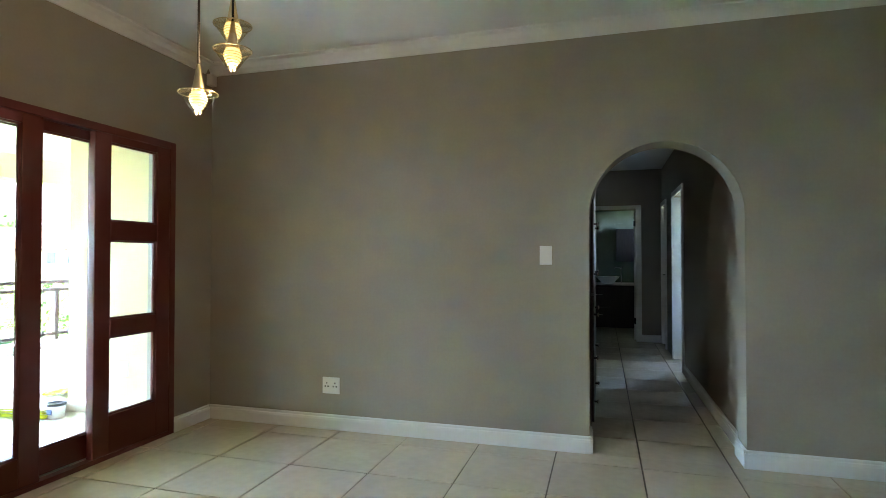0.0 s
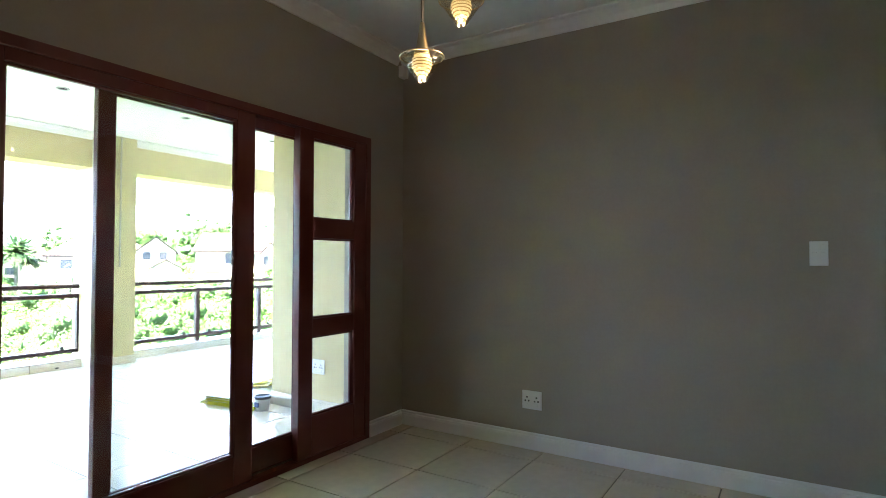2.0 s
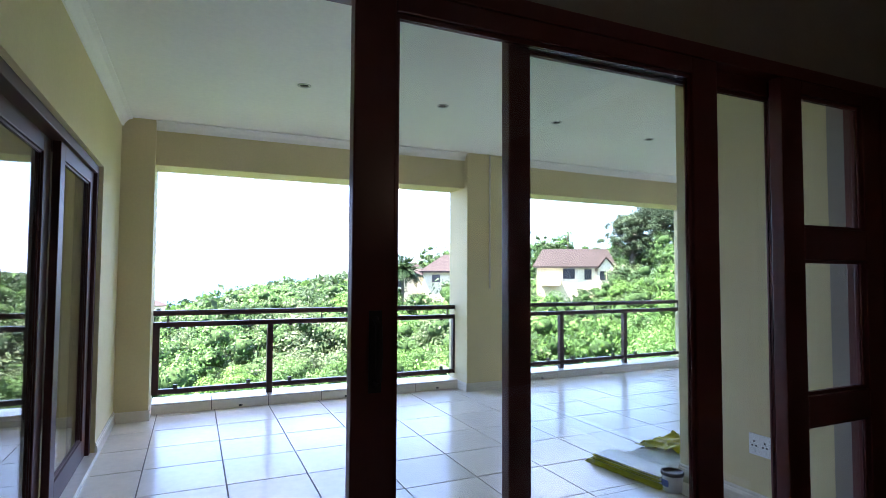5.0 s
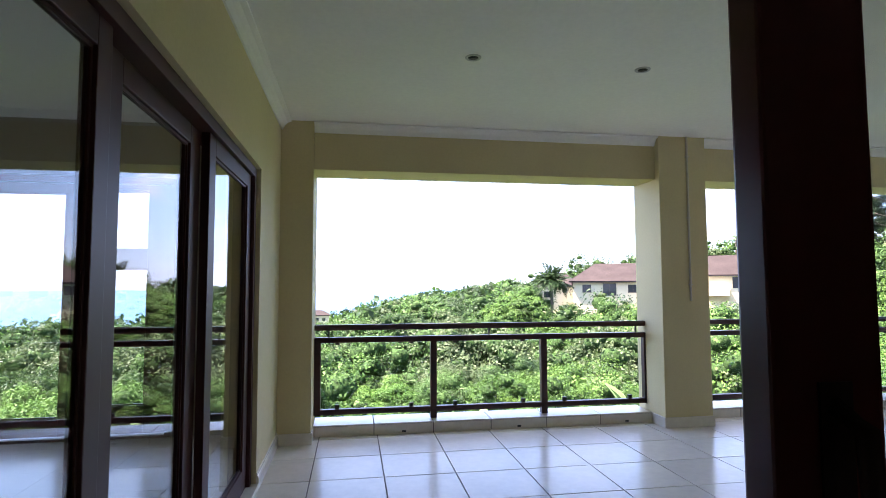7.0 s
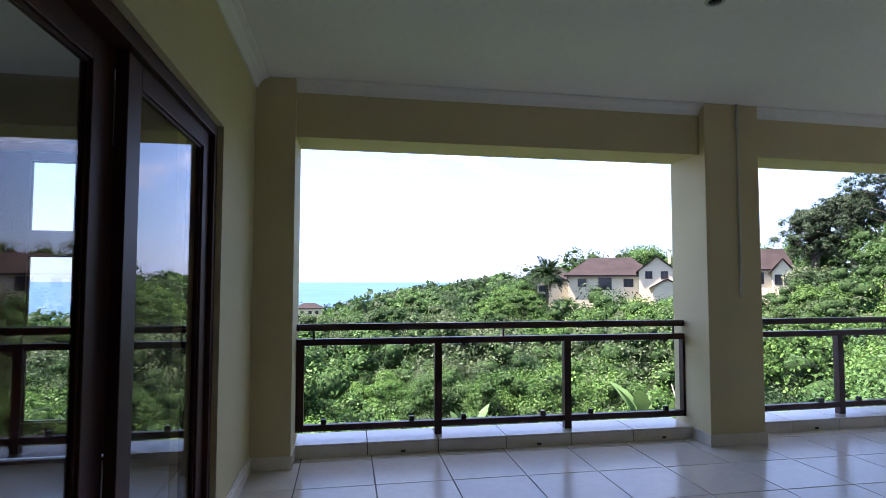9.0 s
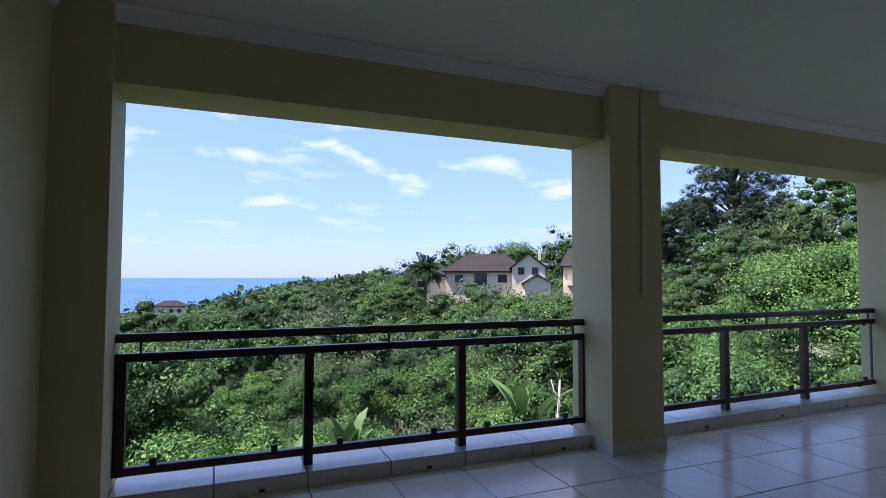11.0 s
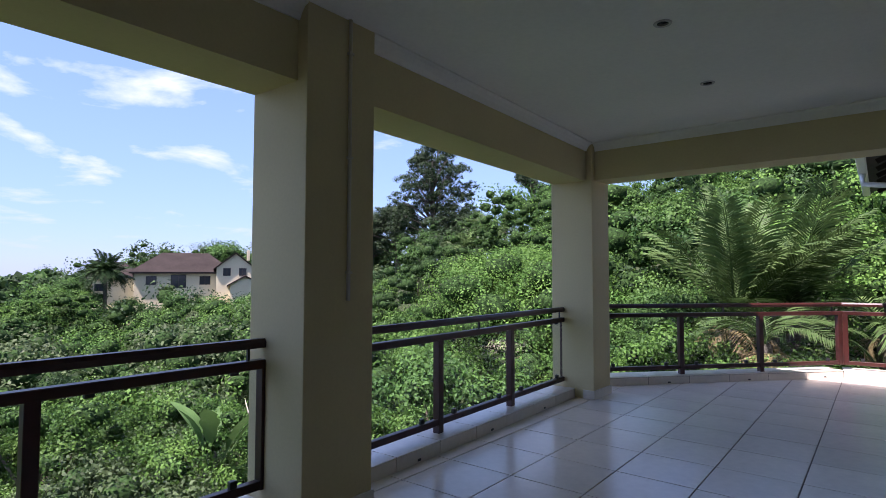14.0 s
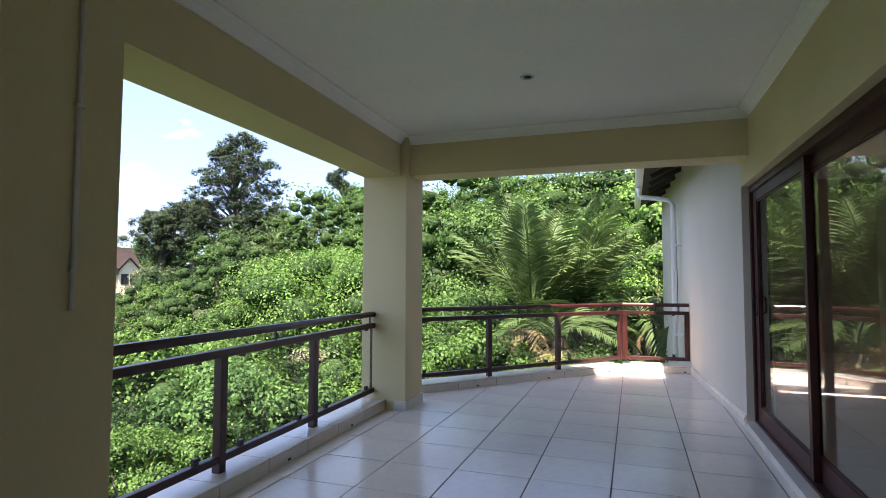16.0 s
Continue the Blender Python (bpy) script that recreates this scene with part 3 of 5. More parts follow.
structure("sill_step", boxes((XE - 0.02, XE + 0.09, ED_A, ED_B, FLOOR_OUT, 0.012), bevel=0.005), M_TILE_OUT, "pale tiled threshold under the sliding door", "threshold")
structure("sill_step_2", boxes((WD_L, WD_R, 0.02, YW + 0.02, FLOOR_OUT, -0.01), bevel=0.005), M_TILE_OUT, "pale tiled threshold of the wing door", "threshold")
structure("threshold", boxes((-3.09, XG - 0.152, OPEN_L, OPEN_R, -0.15, -0.004), (XG - 0.152, XG, OPEN_L, OPEN_R, -0.15, -0.002)), M_TILE_OUT, "pale tiled threshold of the living room door", "threshold")

# ---- railings and kerbs ----


def railing(name, label, p0, p1, fractions, group="balcony railings"):
    """Timber rail between two points on the kerb: posts, three rails, glass held by clips."""
    a, b = Vector((*p0, 0)), Vector((*p1, 0))
    d = (b - a).normalized()
    length = (b - a).length
    ang = math.degrees(math.atan2(d.y, d.x))
    th = thing(name, label, "railing", (p0[0], p0[1], 0.05), group, ang)
    for i, f in enumerate(fractions):
        x = f * length
        x = min(max(x, 0.03), length - 0.03)
        low = 0.06 if i in (0, len(fractions) - 1) else 0.0
        part("post", boxes((x - 0.03, x + 0.03, -0.03, 0.03, low, 0.722), bevel=0.004), M_RAIL, th)
    hr = bmesh.new()
    extrude_profile(hr, [(-0.03, 0.0), (0.03, 0.0), (0.034, 0.03), (0.022, 0.05), (-0.022, 0.05), (-0.034, 0.03)], (-0.0, 0, 0.832), (length, 0, 0.832))
    bmesh.ops.recalc_face_normals(hr, faces=hr.faces)
    part("handrail", hr, M_RAIL, th)
    part("top_rail", bar((0, 0, 0.742), (length, 0, 0.742), 0.06, 0.05), M_RAIL, th)
    part("bottom_rail", bar((0.06, 0, 0.085), (length - 0.06, 0, 0.085), 0.05, 0.048), M_RAIL, th)
    for x in (0.13, length / 2, length - 0.13):
        part("spacer", boxes((x - 0.007, x + 0.007, -0.007, 0.007, 0.762, 0.832)), M_BLACK, th)
    for f0, f1 in zip(fractions, fractions[1:]):
        x0, x1 = f0 * length + 0.05, f1 * length - 0.05
        pane = part("glass_panel", boxes((x0, x1, -0.003, 0.003, 0.115, 0.712)), M_GLASS_RAIL, th, "clear glass infill panel")
        pane.visible_shadow = False
        for x in (x0 + 0.16, x1 - 0.16):
            for z in (0.103, 0.697):
                part("glass_clip", boxes((x - 0.02, x + 0.02, -0.014, 0.014, z, z + 0.045 if z < 0.5 else z + 0.027), bevel=0.003), M_BLACK, th, "black glass clip")
    return th


railing("railing", "dark varnished timber railing with glass panels on the kerb", (-7.70, 0.41), (-7.68, 3.72), (0, 0.335, 0.665, 1))
railing("railing", "dark varnished timber railing between two columns", (-7.70, 4.12), (-7.80, 7.66), (0, 0.335, 0.655, 1))
railing("railing", "red varnished timber railing, sunlit along the angled edge", (-7.74, 8.42), (-5.42, 11.02), (0, 0.325, 0.65, 1))
railing("railing", "short red varnished timber railing, sunlit, meeting the wall", (-5.40, 11.03), (-4.50, 11.11), (0, 1))


def kerb(name, label, p0, p1, width=0.32, depth=0.5):
    """A tiled upstand: a core with tiles on its face and top, each a piece of its own."""
    a, b = Vector((*p0, 0)), Vector((*p1, 0))
    d = (b - a).normalized()
    length = (b - a).length
    k = tagged(new(name, finish(name, boxes((0, length, 0.006, width, -depth, 0.038)), M_GROUT)), label, "kerb", kind="structure")
    k.matrix_world = pose(p0[0], p0[1], 0, 0, 0, math.degrees(math.atan2(d.y, d.x)))
    n = max(1, round(length / 0.515))
    w = length / n
    top = finish("tile", boxes((0.004, w - 0.004, -0.004, width, 0.038, 0.05), bevel=0.003), M_TILE_OUT)
    face = finish("tile", boxes((0.004, w - 0.004, 0.0, 0.006, FLOOR_OUT, 0.035)), M_TILE_OUT)
    drain = finish("drain_hole", boxes((w / 2 - 0.018, w / 2 + 0.018, -0.003, 0.0, FLOOR_OUT + 0.012, FLOOR_OUT + 0.03), bevel=0.001), M_BLACK)
    for i in range(n):
        for me in (top, face) + ((drain,) if i % 2 else ()):
            t = new(me.name.split(".")[0], me)
            t.parent = k
            t.location.x = i * w
    return k


kerb("kerb_1", "tiled kerb under the railing", (XK, 0.41), (XK, 3.68))
kerb("kerb_2", "tiled kerb between the columns", (XK - 0.02, 4.175), (XK - 0.10, 7.6))
kerb("kerb_3", "tiled kerb along the angled balcony edge", (-7.62, 8.40), (-5.40, 10.90))
kerb("kerb_4", "short sunlit tiled kerb by the wall", (-5.40, 10.90), (XE, 10.99))

# ---- balcony fittings ----


def downlight(x, y, z, group):
    th = thing("downlight", "round recessed downlight with a nickel rim, switched off", "downlight", (x, y, z), group)
    bm = bmesh.new()
    lathe(bm, [(0.034, 0.002), (0.036, -0.006), (0.048, -0.007), (0.052, -0.003), (0.052, 0.0)], 24)
    part("rim", bm, M_STEEL, th, "", True)
    bm = bmesh.new()
    lathe(bm, [(0.0001, -0.001), (0.02, -0.0015), (0.033, -0.004)], 24)
    part("lamp", bm, M_WINDARK, th, "unlit lamp glass", True)
    return th


for lx, ly in ((-5.77, 1.50), (-5.79, 2.67), (-5.80, 3.85), (-5.92, 5.12), (-5.96, 6.35)):
    downlight(lx, ly, CEIL, "balcony downlights")

conduit = thing("conduit", "thin cream painted conduit pipe down the column", "pipe", (-7.311, 3.975, 1.14))
part("pipe", tube(bmesh.new(), [(0, 0, 0), (0, 0, CEIL - 1.14)], 0.011), M_PALE, conduit, "", True)
for cz in (0.15, 0.8, 1.4):
    part("clip", boxes((-0.009, 0.013, -0.018, 0.018, cz, cz + 0.014), bevel=0.002), M_PALE, conduit)


def face_plate(name, label, category, at, rz, w, h, rockers=(), holes=(), group=""):
    """A wall plate that faces -y before its turn, with rockers and pin holes."""
    th = thing(name, label, category, at, group, rz)
    part("plate", boxes((-w / 2, w / 2, -0.01, 0, -h / 2, h / 2), bevel=0.003), M_PLASTIC, th)
    for x, z, rw, rh in rockers:
        part("rocker", boxes((x - rw / 2, x + rw / 2, -0.014, -0.0095, z - rh / 2, z + rh / 2), bevel=0.0015), M_PLASTIC, th)
    for x, z in holes:
        part("pin_hole", boxes((x - 0.005, x + 0.005, -0.0112, -0.009, z - 0.005, z + 0.005)), M_BLACK, th)
    return th


face_plate("light_switch", "white plastic light switch plate with rocker switches on the wall", "light switch", (-0.225, YN, 1.275), 0, 0.08, 0.125, ((0.018, 0.03, 0.022, 0.03), (0.018, -0.01, 0.022, 0.03), (-0.018, -0.01, 0.022, 0.03)))
SOCKET_HOLES = [(sx + dx, dz) for sx in (-0.033, 0.033) for dx, dz in ((0, 0.018), (-0.012, -0.006), (0.012, -0.006))]
SOCKET_ROCKERS = ((-0.033, -0.035, 0.018, 0.022), (0.033, -0.035, 0.018, 0.022))
face_plate("wall_socket", "white double wall socket above the skirting board", "socket", (-1.79, YN, 0.32), 0, 0.135, 0.12, SOCKET_ROCKERS, SOCKET_HOLES)
face_plate("wall_socket", "white double wall socket on the cream balcony wall", "socket", (-3.72, YN, 0.335), 0, 0.135, 0.12, SOCKET_ROCKERS, SOCKET_HOLES)

sensor = thing("motion_sensor", "small white alarm sensor in the corner under the ceiling", "alarm sensor", (-2.83, 3.735, 2.635))
part("case", boxes((-0.018, 0.028, -0.05, 0.018, -0.02, 0.07), bevel=0.008), M_PLASTIC, sensor)
part("lens", boxes((0.0285, 0.031, -0.04, 0.008, -0.005, 0.035), bevel=0.001), M_WHITE, sensor, "frosted sensor lens")

# paint tub and wrapped boards
tub = thing("paint_tub", "white plastic paint tub with a dark rim beside the wall", "tub", (-4.18, 3.555, FLOOR_OUT))
tub.scale = (0.86, 0.86, 0.9)
part("bucket", lathe(bmesh.new(), [(0.06, 0.0), (0.065, 0.004), (0.075, 0.11), (0.078, 0.115), (0.078, 0.122), (0.07, 0.122), (0.066, 0.09), (0.0001, 0.088)], 28), M_PLASTIC, tub, "", True)
part("lid", lathe(bmesh.new(), [(0.079, 0.112), (0.082, 0.116), (0.082, 0.134), (0.07, 0.138), (0.066, 0.126), (0.0001, 0.124)], 28), material("dark grey paint-stained plastic", (0.05, 0.055, 0.06), 0.5, grain=0.3, grain_scale=25), tub, "dark paint-stained lid", True)
part("brand_mark", boxes((-0.03, 0.03, -0.0765, -0.07, 0.04, 0.085), bevel=0.002), material("blue label print", (0.05, 0.1, 0.3), 0.5, grain=0.05), tub)

M_WRAP = material("yellow translucent plastic wrap", (0.62, 0.56, 0.03), 0.25, grain=0.2, grain_scale=12, stain=0.15, stain_scale=5, bump=0.5, bump_scale=18, trans=0.35)
pack = thing("wrapped_boards", "bundle of white boards in torn yellow plastic wrap on the tiles", "boards", (-4.81, 3.435, FLOOR_OUT), rz=8)
pack.scale = (0.93, 1.0, 0.75)
M_BOARD = material("white laminate board", (0.75, 0.76, 0.76), 0.4, grain=0.04)
for i in range(8):
    part("board", boxes((0.012 * (i % 2), 0.60 + 0.01 * (i % 3), 0.004 * (i % 3), 0.20, 0.004 + i * 0.011, 0.013 + i * 0.011), bevel=0.002), M_WRAP if i in (1, 3, 4, 6) else M_BOARD, pack, "yellow film between the boards" if i in (1, 3, 4, 6) else "")


def crumpled(w, d, h, nx, ny, seed, amp):
    """A draped, wrinkled sheet over w by d."""
    bm = bmesh.new()
    grid = []
    for j in range(ny + 1):
        row = []
        for i in range(nx + 1):
            x, y = w * i / nx, d * j / ny
            p = Vector((x * 7 + seed, y * 7, seed))
            z = h(x, y) + amp * abs(noise.noise(p)) + amp * 0.5 * abs(noise.noise(p * 2.7))
            row.append(bm.verts.new((x + 0.02 * noise.noise(p * 1.7), y + 0.02 * noise.noise(p * 1.3 + Vector((5, 1, 2))), z)))
        grid.append(row)
    for j in range(ny):
        for i in range(nx):
            bm.faces.new((grid[j][i], grid[j][i + 1], grid[j + 1][i + 1], grid[j + 1][i]))
    bmesh.ops.solidify(bm, geom=bm.faces[:], thickness=0.0015)
    return bm


wrap = part("wrap_front", crumpled(0.68, 0.08, lambda x, y: 0.008 + 0.02 * min(1, y / 0.045), 34, 10, 3.0, 0.008), M_WRAP, pack, "yellow plastic wrap", True)
wrap.location = (-0.03, -0.05, 0)
wrap = part("wrap_back", crumpled(0.66, 0.08, lambda x, y: 0.09 - 0.03 * (y / 0.08), 26, 8, 9.0, 0.015), M_WRAP, pack, "yellow plastic wrap", True)
wrap.location = (-0.02, 0.17, 0)
M_CLEARWRAP = material("crumpled clear plastic", (0.7, 0.72, 0.68), 0.15, grain=0.15, grain_scale=15, bump=0.6, bump_scale=22, trans=0.4)
sheet = part("plastic_sheet", crumpled(0.62, 0.42, lambda x, y: 0.012 + 0.04 * (x / 0.6), 40, 26, 14.0, 0.035), M_CLEARWRAP, pack, "crumpled clear plastic sheet", True)
sheet.location = (0.0, 0.25, 0)
sheet = part("torn_wrap", crumpled(0.66, 0.5, lambda x, y: 0.02 + 0.45 * max(0, x - 0.15) * (0.35 + y), 34, 24, 21.0, 0.08), M_WRAP, pack, "torn yellow plastic wrap", True)
sheet.location = (-0.08, 0.56, 0)

# ---- pendant lamps in the living room ----
M_BULB = glowing("lit frosted lamp glass", (1.0, 0.74, 0.30), 0.011)
M_CORD = material("dark cord", (0.02, 0.018, 0.015), 0.6, grain=0.1)
M_LAMPGLASS = clear_glass("lamp ring glass", (0.97, 0.95, 0.88), 0.5)
M_GOLD = material("brushed champagne metal", (0.6, 0.5, 0.33), 0.3, metal=1.0, grain=0.1)


def pendant(x, y, z):
    th = thing("pendant_lamp", "lit ribbed glass pendant lamp with metal cone and clear ring", "pendant lamp", (x, y, z), "pendant lamps")
    part("cord", tube(bmesh.new(), [(0, 0, 0.14), (0, 0, CEIL_IN - z - 0.025)], 0.0045), M_CORD, th, "dark cord", True)
    part("ceiling_rose", lathe(bmesh.new(), [(0.0001, CEIL_IN - z - 0.03), (0.03, CEIL_IN - z - 0.027), (0.045, CEIL_IN - z - 0.012), (0.047, CEIL_IN - z)], 24), M_GOLD, th, "", True)
    part("cone", lathe(bmesh.new(), [(0.006, 0.145), (0.008, 0.14), (0.015, 0.09), (0.024, 0.045), (0.026, 0.04), (0.024, 0.04), (0.0001, 0.045)], 28), M_GOLD, th, "champagne metal cone", True)
    rg = bmesh.new()
    n, k = 48, 8
    rings = []
    for i in range(n):
        a = 2 * math.pi * i / n
        R, r = 0.070, 0.0022
        rings.append([rg.verts.new(((R + r * math.cos(2 * math.pi * j / k)) * math.cos(a), (R + r * math.cos(2 * math.pi * j / k)) * math.sin(a), 0.035 + r * math.sin(2 * math.pi * j / k))) for j in range(k)])
    for i in range(n):
        for j in range(k):
            rg.faces.new((rings[i][j], rings[(i + 1) % n][j], rings[(i + 1) % n][(j + 1) % k], rings[i][(j + 1) % k]))
    ring = part("ring", rg, M_GOLD, th, "thin ring round the lamp", True)
    flare = part("flare", lathe(bmesh.new(), [(0.069, 0.034), (0.040, -0.006), (0.016, -0.040), (0.014, -0.040), (0.038, -0.006), (0.066, 0.034)], 40), M_LAMPGLASS, th, "clear glass cone", True)
    sh = bmesh.new()
    prof = []
    for i in range(15):
        t = i / 14
        r = 0.009 + 0.0245 * math.sin(math.pi * min(1, 0.25 + 0.72 * t)) - (0.005 if i % 2 else 0)
        prof.append((r, 0.038 - 0.068 * t))
        # Metal rings are added here to draw the shade's dark ribs.
        if i % 2 and 1 < i < 14:
            wire = bmesh.new()
            tube(wire, [((r + 0.0028) * math.cos(2 * math.pi * k / 20), (r + 0.0028) * math.sin(2 * math.pi * k / 20), 0.038 - 0.068 * t) for k in range(21)], 0.0016, 5)
            part("wire_band", wire, M_GOLD, th, "thin metal ring standing in for a dark rib of the shade", True)
    lathe(sh, prof, 28)
    part("shade", sh, M_BULB, th, "ribbed glowing glass shade", True)
    for s in (-1, 1):
        part("prong", tube(bmesh.new(), [(s * 0.010, 0, -0.028), (s * 0.008, 0, -0.044)], [0.006, 0.003]), M_BULB, th, "glowing glass tip", True)
    return th


pendant(-1.325, 1.785, 1.84)
pendant(-1.205, 1.825, 2.005)
pendant(-1.22, 1.845, 2.11)
for px, py, pz in ((-1.325, 1.785, 1.755), (-1.205, 1.825, 1.92)):
    ld = bpy.data.lights.new("pendant glow", "POINT")
    ld.energy, ld.color, ld.shadow_soft_size = 0.04, (1.0, 0.76, 0.46), 0.03
    new("pendant_glow", ld).location = (px, py, pz)

# ---- passage and bathroom ----
# A cupboard built in place of what is likely a hinged black folding door.
cup = thing("tall_cupboard", "tall black-brown cupboard with chrome knobs, stand-in for a folding door", "cupboard", (-0.55, 4.25, 0))
part("body", boxes((0.0, 0.60, 0.0, 1.25, 0.02, 2.05), bevel=0.004), M_DARKWOOD, cup)
for j in range(2):
    for z0, z1 in ((0.06, 0.98), (1.0, 2.02)):
        d = part("door", boxes((0.602, 0.622, 0.01 + j * 0.62, 0.61 + j * 0.62, z0, z1), bevel=0.003), M_DARKWOOD, cup)
        for hz in ((z0 + 0.14), (z0 + z1) / 2, (z1 - 0.14)):
            part("knob", lathe(bmesh.new(), [(0.008, 0.0), (0.008, 0.02), (0.016, 0.024), (0.014, 0.034), (0.0001, 0.036)], 12), M_CHROME, d, "chrome knob", True).matrix_local = pose(0.622, 0.05 + j * 0.62, hz, 0, 90, 0)

vanity = thing("vanity_unit", "dark veneer bathroom vanity with drawers", "vanity unit", (-0.2, 9.9, 0))
part("body", boxes((0.0, 0.85, 0.0, 0.5, 0.08, 0.8), bevel=0.004), M_DARKWOOD, vanity)
for j in range(2):
    d = part("drawer", boxes((0.02, 0.46, -0.02, -0.002, 0.1 + 0.34 * j, 0.42 + 0.34 * j), bevel=0.003), M_DARKWOOD, vanity)
    part("pull", tube(bmesh.new(), [(0.14, -0.04, 0.3 + 0.34 * j), (0.34, -0.04, 0.3 + 0.34 * j)], 0.006), M_CHROME, d, "chrome pull", True)
part("top", boxes((-0.02, 0.87, -0.02, 0.52, 0.8, 0.83), bevel=0.004), M_WHITE, vanity)
bowl = thing("wash_basin", "white ceramic bowl basin on the vanity", "basin", (0.22, 10.12, 0.83))
part("bowl", lathe(bmesh.new(), [(0.08, 0.0), (0.1, 0.004), (0.19, 0.1), (0.2, 0.115), (0.19, 0.115), (0.1, 0.02), (0.0001, 0.014)], 28), M_PLASTIC, bowl, "", True)
tap = thing("basin_tap", "tall chrome basin tap", "tap", (0.45, 10.2, 0.83))
part("spout", tube(bmesh.new(), [(0, 0, 0), (0, 0, 0.24), (-0.03, -0.01, 0.27), (-0.1, -0.03, 0.27), (-0.12, -0.035, 0.25)], 0.012), M_CHROME, tap, "", True)
part("lever", tube(bmesh.new(), [(0, 0, 0.25), (0.03, 0.05, 0.29)], 0.006), M_CHROME, tap, "", True)
wallcab = thing("wall_cabinet", "dark veneer wall cabinet in the bathroom", "cabinet", (0.52, 10.88, 1.5))
part("body", boxes((-0.14, 0.3, -0.16, 0.0, -0.3, 0.3), bevel=0.003), M_DARKWOOD, wallcab)
part("door", boxes((-0.135, 0.295, -0.18, -0.161, -0.295, 0.295), bevel=0.003), M_DARKWOOD, wallcab)
screen = thing("shower_screen", "clear glass shower screen with a chrome edge", "shower screen", (-0.05, 10.45, 0))
part("glass", boxes((-0.66, 0.0, -0.004, 0.004, 0.02, 1.95)), clear_glass("green tinted glass", (0.75, 0.92, 0.8)), screen)
part("edge", boxes((0.0, 0.02, -0.012, 0.012, 0.0, 1.97), bevel=0.002), M_CHROME, screen, "chrome edge profile")
# Open frame without a pane, round the daylight opening added in the east wall.
bath_win = tagged(new("window_1"), "small unseen bathroom window frame, added for daylight", "window", kind="structure")
part("window_frame", boxes((1.18, 1.22, 10.0, 10.04, 1.85, 2.1), (1.18, 1.22, 10.56, 10.6, 1.85, 2.1), (1.18, 1.22, 10.04, 10.56, 1.85, 1.89), (1.18, 1.22, 10.04, 10.56, 2.06, 2.1)), M_WHITE, bath_win)
bd = thing("bathroom_door", "white panelled bathroom door, standing open", "door", (0.62, 9.06, 0), rz=82)
part("leaf", boxes((0.0, 0.74, -0.02, 0.02, 0.01, 1.98), bevel=0.003), M_WHITE, bd)
for hz in (0.25, 1.75):
    part("hinge", boxes((-0.012, 0.008, -0.006, 0.026, hz, hz + 0.09), bevel=0.002), M_BLACK, bd, "dark hinge")
# Stands open so that the side room's added daylight reaches the passage.
sd = thing("passage_door", "cream painted door of the side room, standing open", "door", (1.17, 6.69, 0), rz=6)
part("leaf", boxes((0.0, 0.8, -0.02, 0.02, 0.01, 2.0), bevel=0.003), M_WHITE, sd)
part("handle", tube(bmesh.new(), [(0.72, 0.02, 1.02), (0.72, 0.06, 1.02), (0.62, 0.065, 1.02)], 0.009), M_BLACK, sd, "dark lever handle", True)
part("lock_plate", boxes((0.70, 0.74, 0.02, 0.025, 0.9, 1.1), bevel=0.002), M_BLACK, sd, "dark lock plate")
# Dark slab between the casings; its colour stands in for an unlit gap.
gap_leaf = thing("store_door", "dark leaf standing in for an unlit gap in the passage", "door", (1.05, 8.33, 0), rz=90)
part("leaf", boxes((0.0, 0.45, -0.02, 0.02, 0.01, 2.0), bevel=0.003), M_DARKWOOD, gap_leaf)
part("handle", tube(bmesh.new(), [(0.38, 0.02, 1.02), (0.38, 0.06, 1.02), (0.28, 0.065, 1.02)], 0.008), M_BLACK, gap_leaf, "dark lever handle", True)

# ---- eave, gutter and window at the far end ----
ev = bmesh.new()
for y0, y1 in ((8.78, 14.6),):
    vs = [ev.verts.new(p) for p in ((-5.10, y0, 2.80), (-4.28, y0, 3.16), (-4.28, y1, 3.16), (-5.10, y1, 2.80), (-5.10, y0, 2.88), (-4.28, y0, 3.24), (-4.28, y1, 3.24), (-5.10, y1, 2.88))]
    for q in ((3, 2, 1, 0), (4, 5, 6, 7), (0, 1, 5, 4), (1, 2, 6, 5), (2, 3, 7, 6), (3, 0, 4, 7)):
        ev.faces.new([vs[i] for i in q])
structure("eave", ev, M_EAVE, "dark stained boarded eave of the projecting room", "eave")
raft = tagged(new("eave_rafters"), "dark rafters under the eave", "rafters", kind="structure")
rm = finish("rafter", bar((-4.3, 0, 3.10), (-4.98, 0, 2.77), 0.05, 0.07), M_EAVE)
for i in range(9):
    r = new("rafter", rm)
    r.parent = raft
    r.location.y = 9.0 + 0.65 * i
gut = thing("gutter", "white painted roof gutter along the eave", "gutter", (-5.14, 8.78, 2.80))
gb = bmesh.new()
extrude_profile(gb, [(-0.055, 0.05), (-0.055, -0.03), (-0.04, -0.05), (0.04, -0.05), (0.055, -0.03), (0.055, 0.05), (0.05, 0.05), (0.05, -0.028), (0.037, -0.044), (-0.037, -0.044), (-0.05, -0.028), (-0.05, 0.05)], (0, 0, 0), (0, 5.8, 0))
bmesh.ops.recalc_face_normals(gb, faces=gb.faces)
part("trough", gb, M_WHITE, gut)
part("downpipe", tube(bmesh.new(), [(0.0, 3.0, -0.05), (0.0, 3.0, -0.2), (0.42, 3.0, -0.26), (0.50, 3.0, -0.34), (0.50, 3.0, -6.0)], 0.04, 12), M_WHITE, gut, "white downpipe", True)
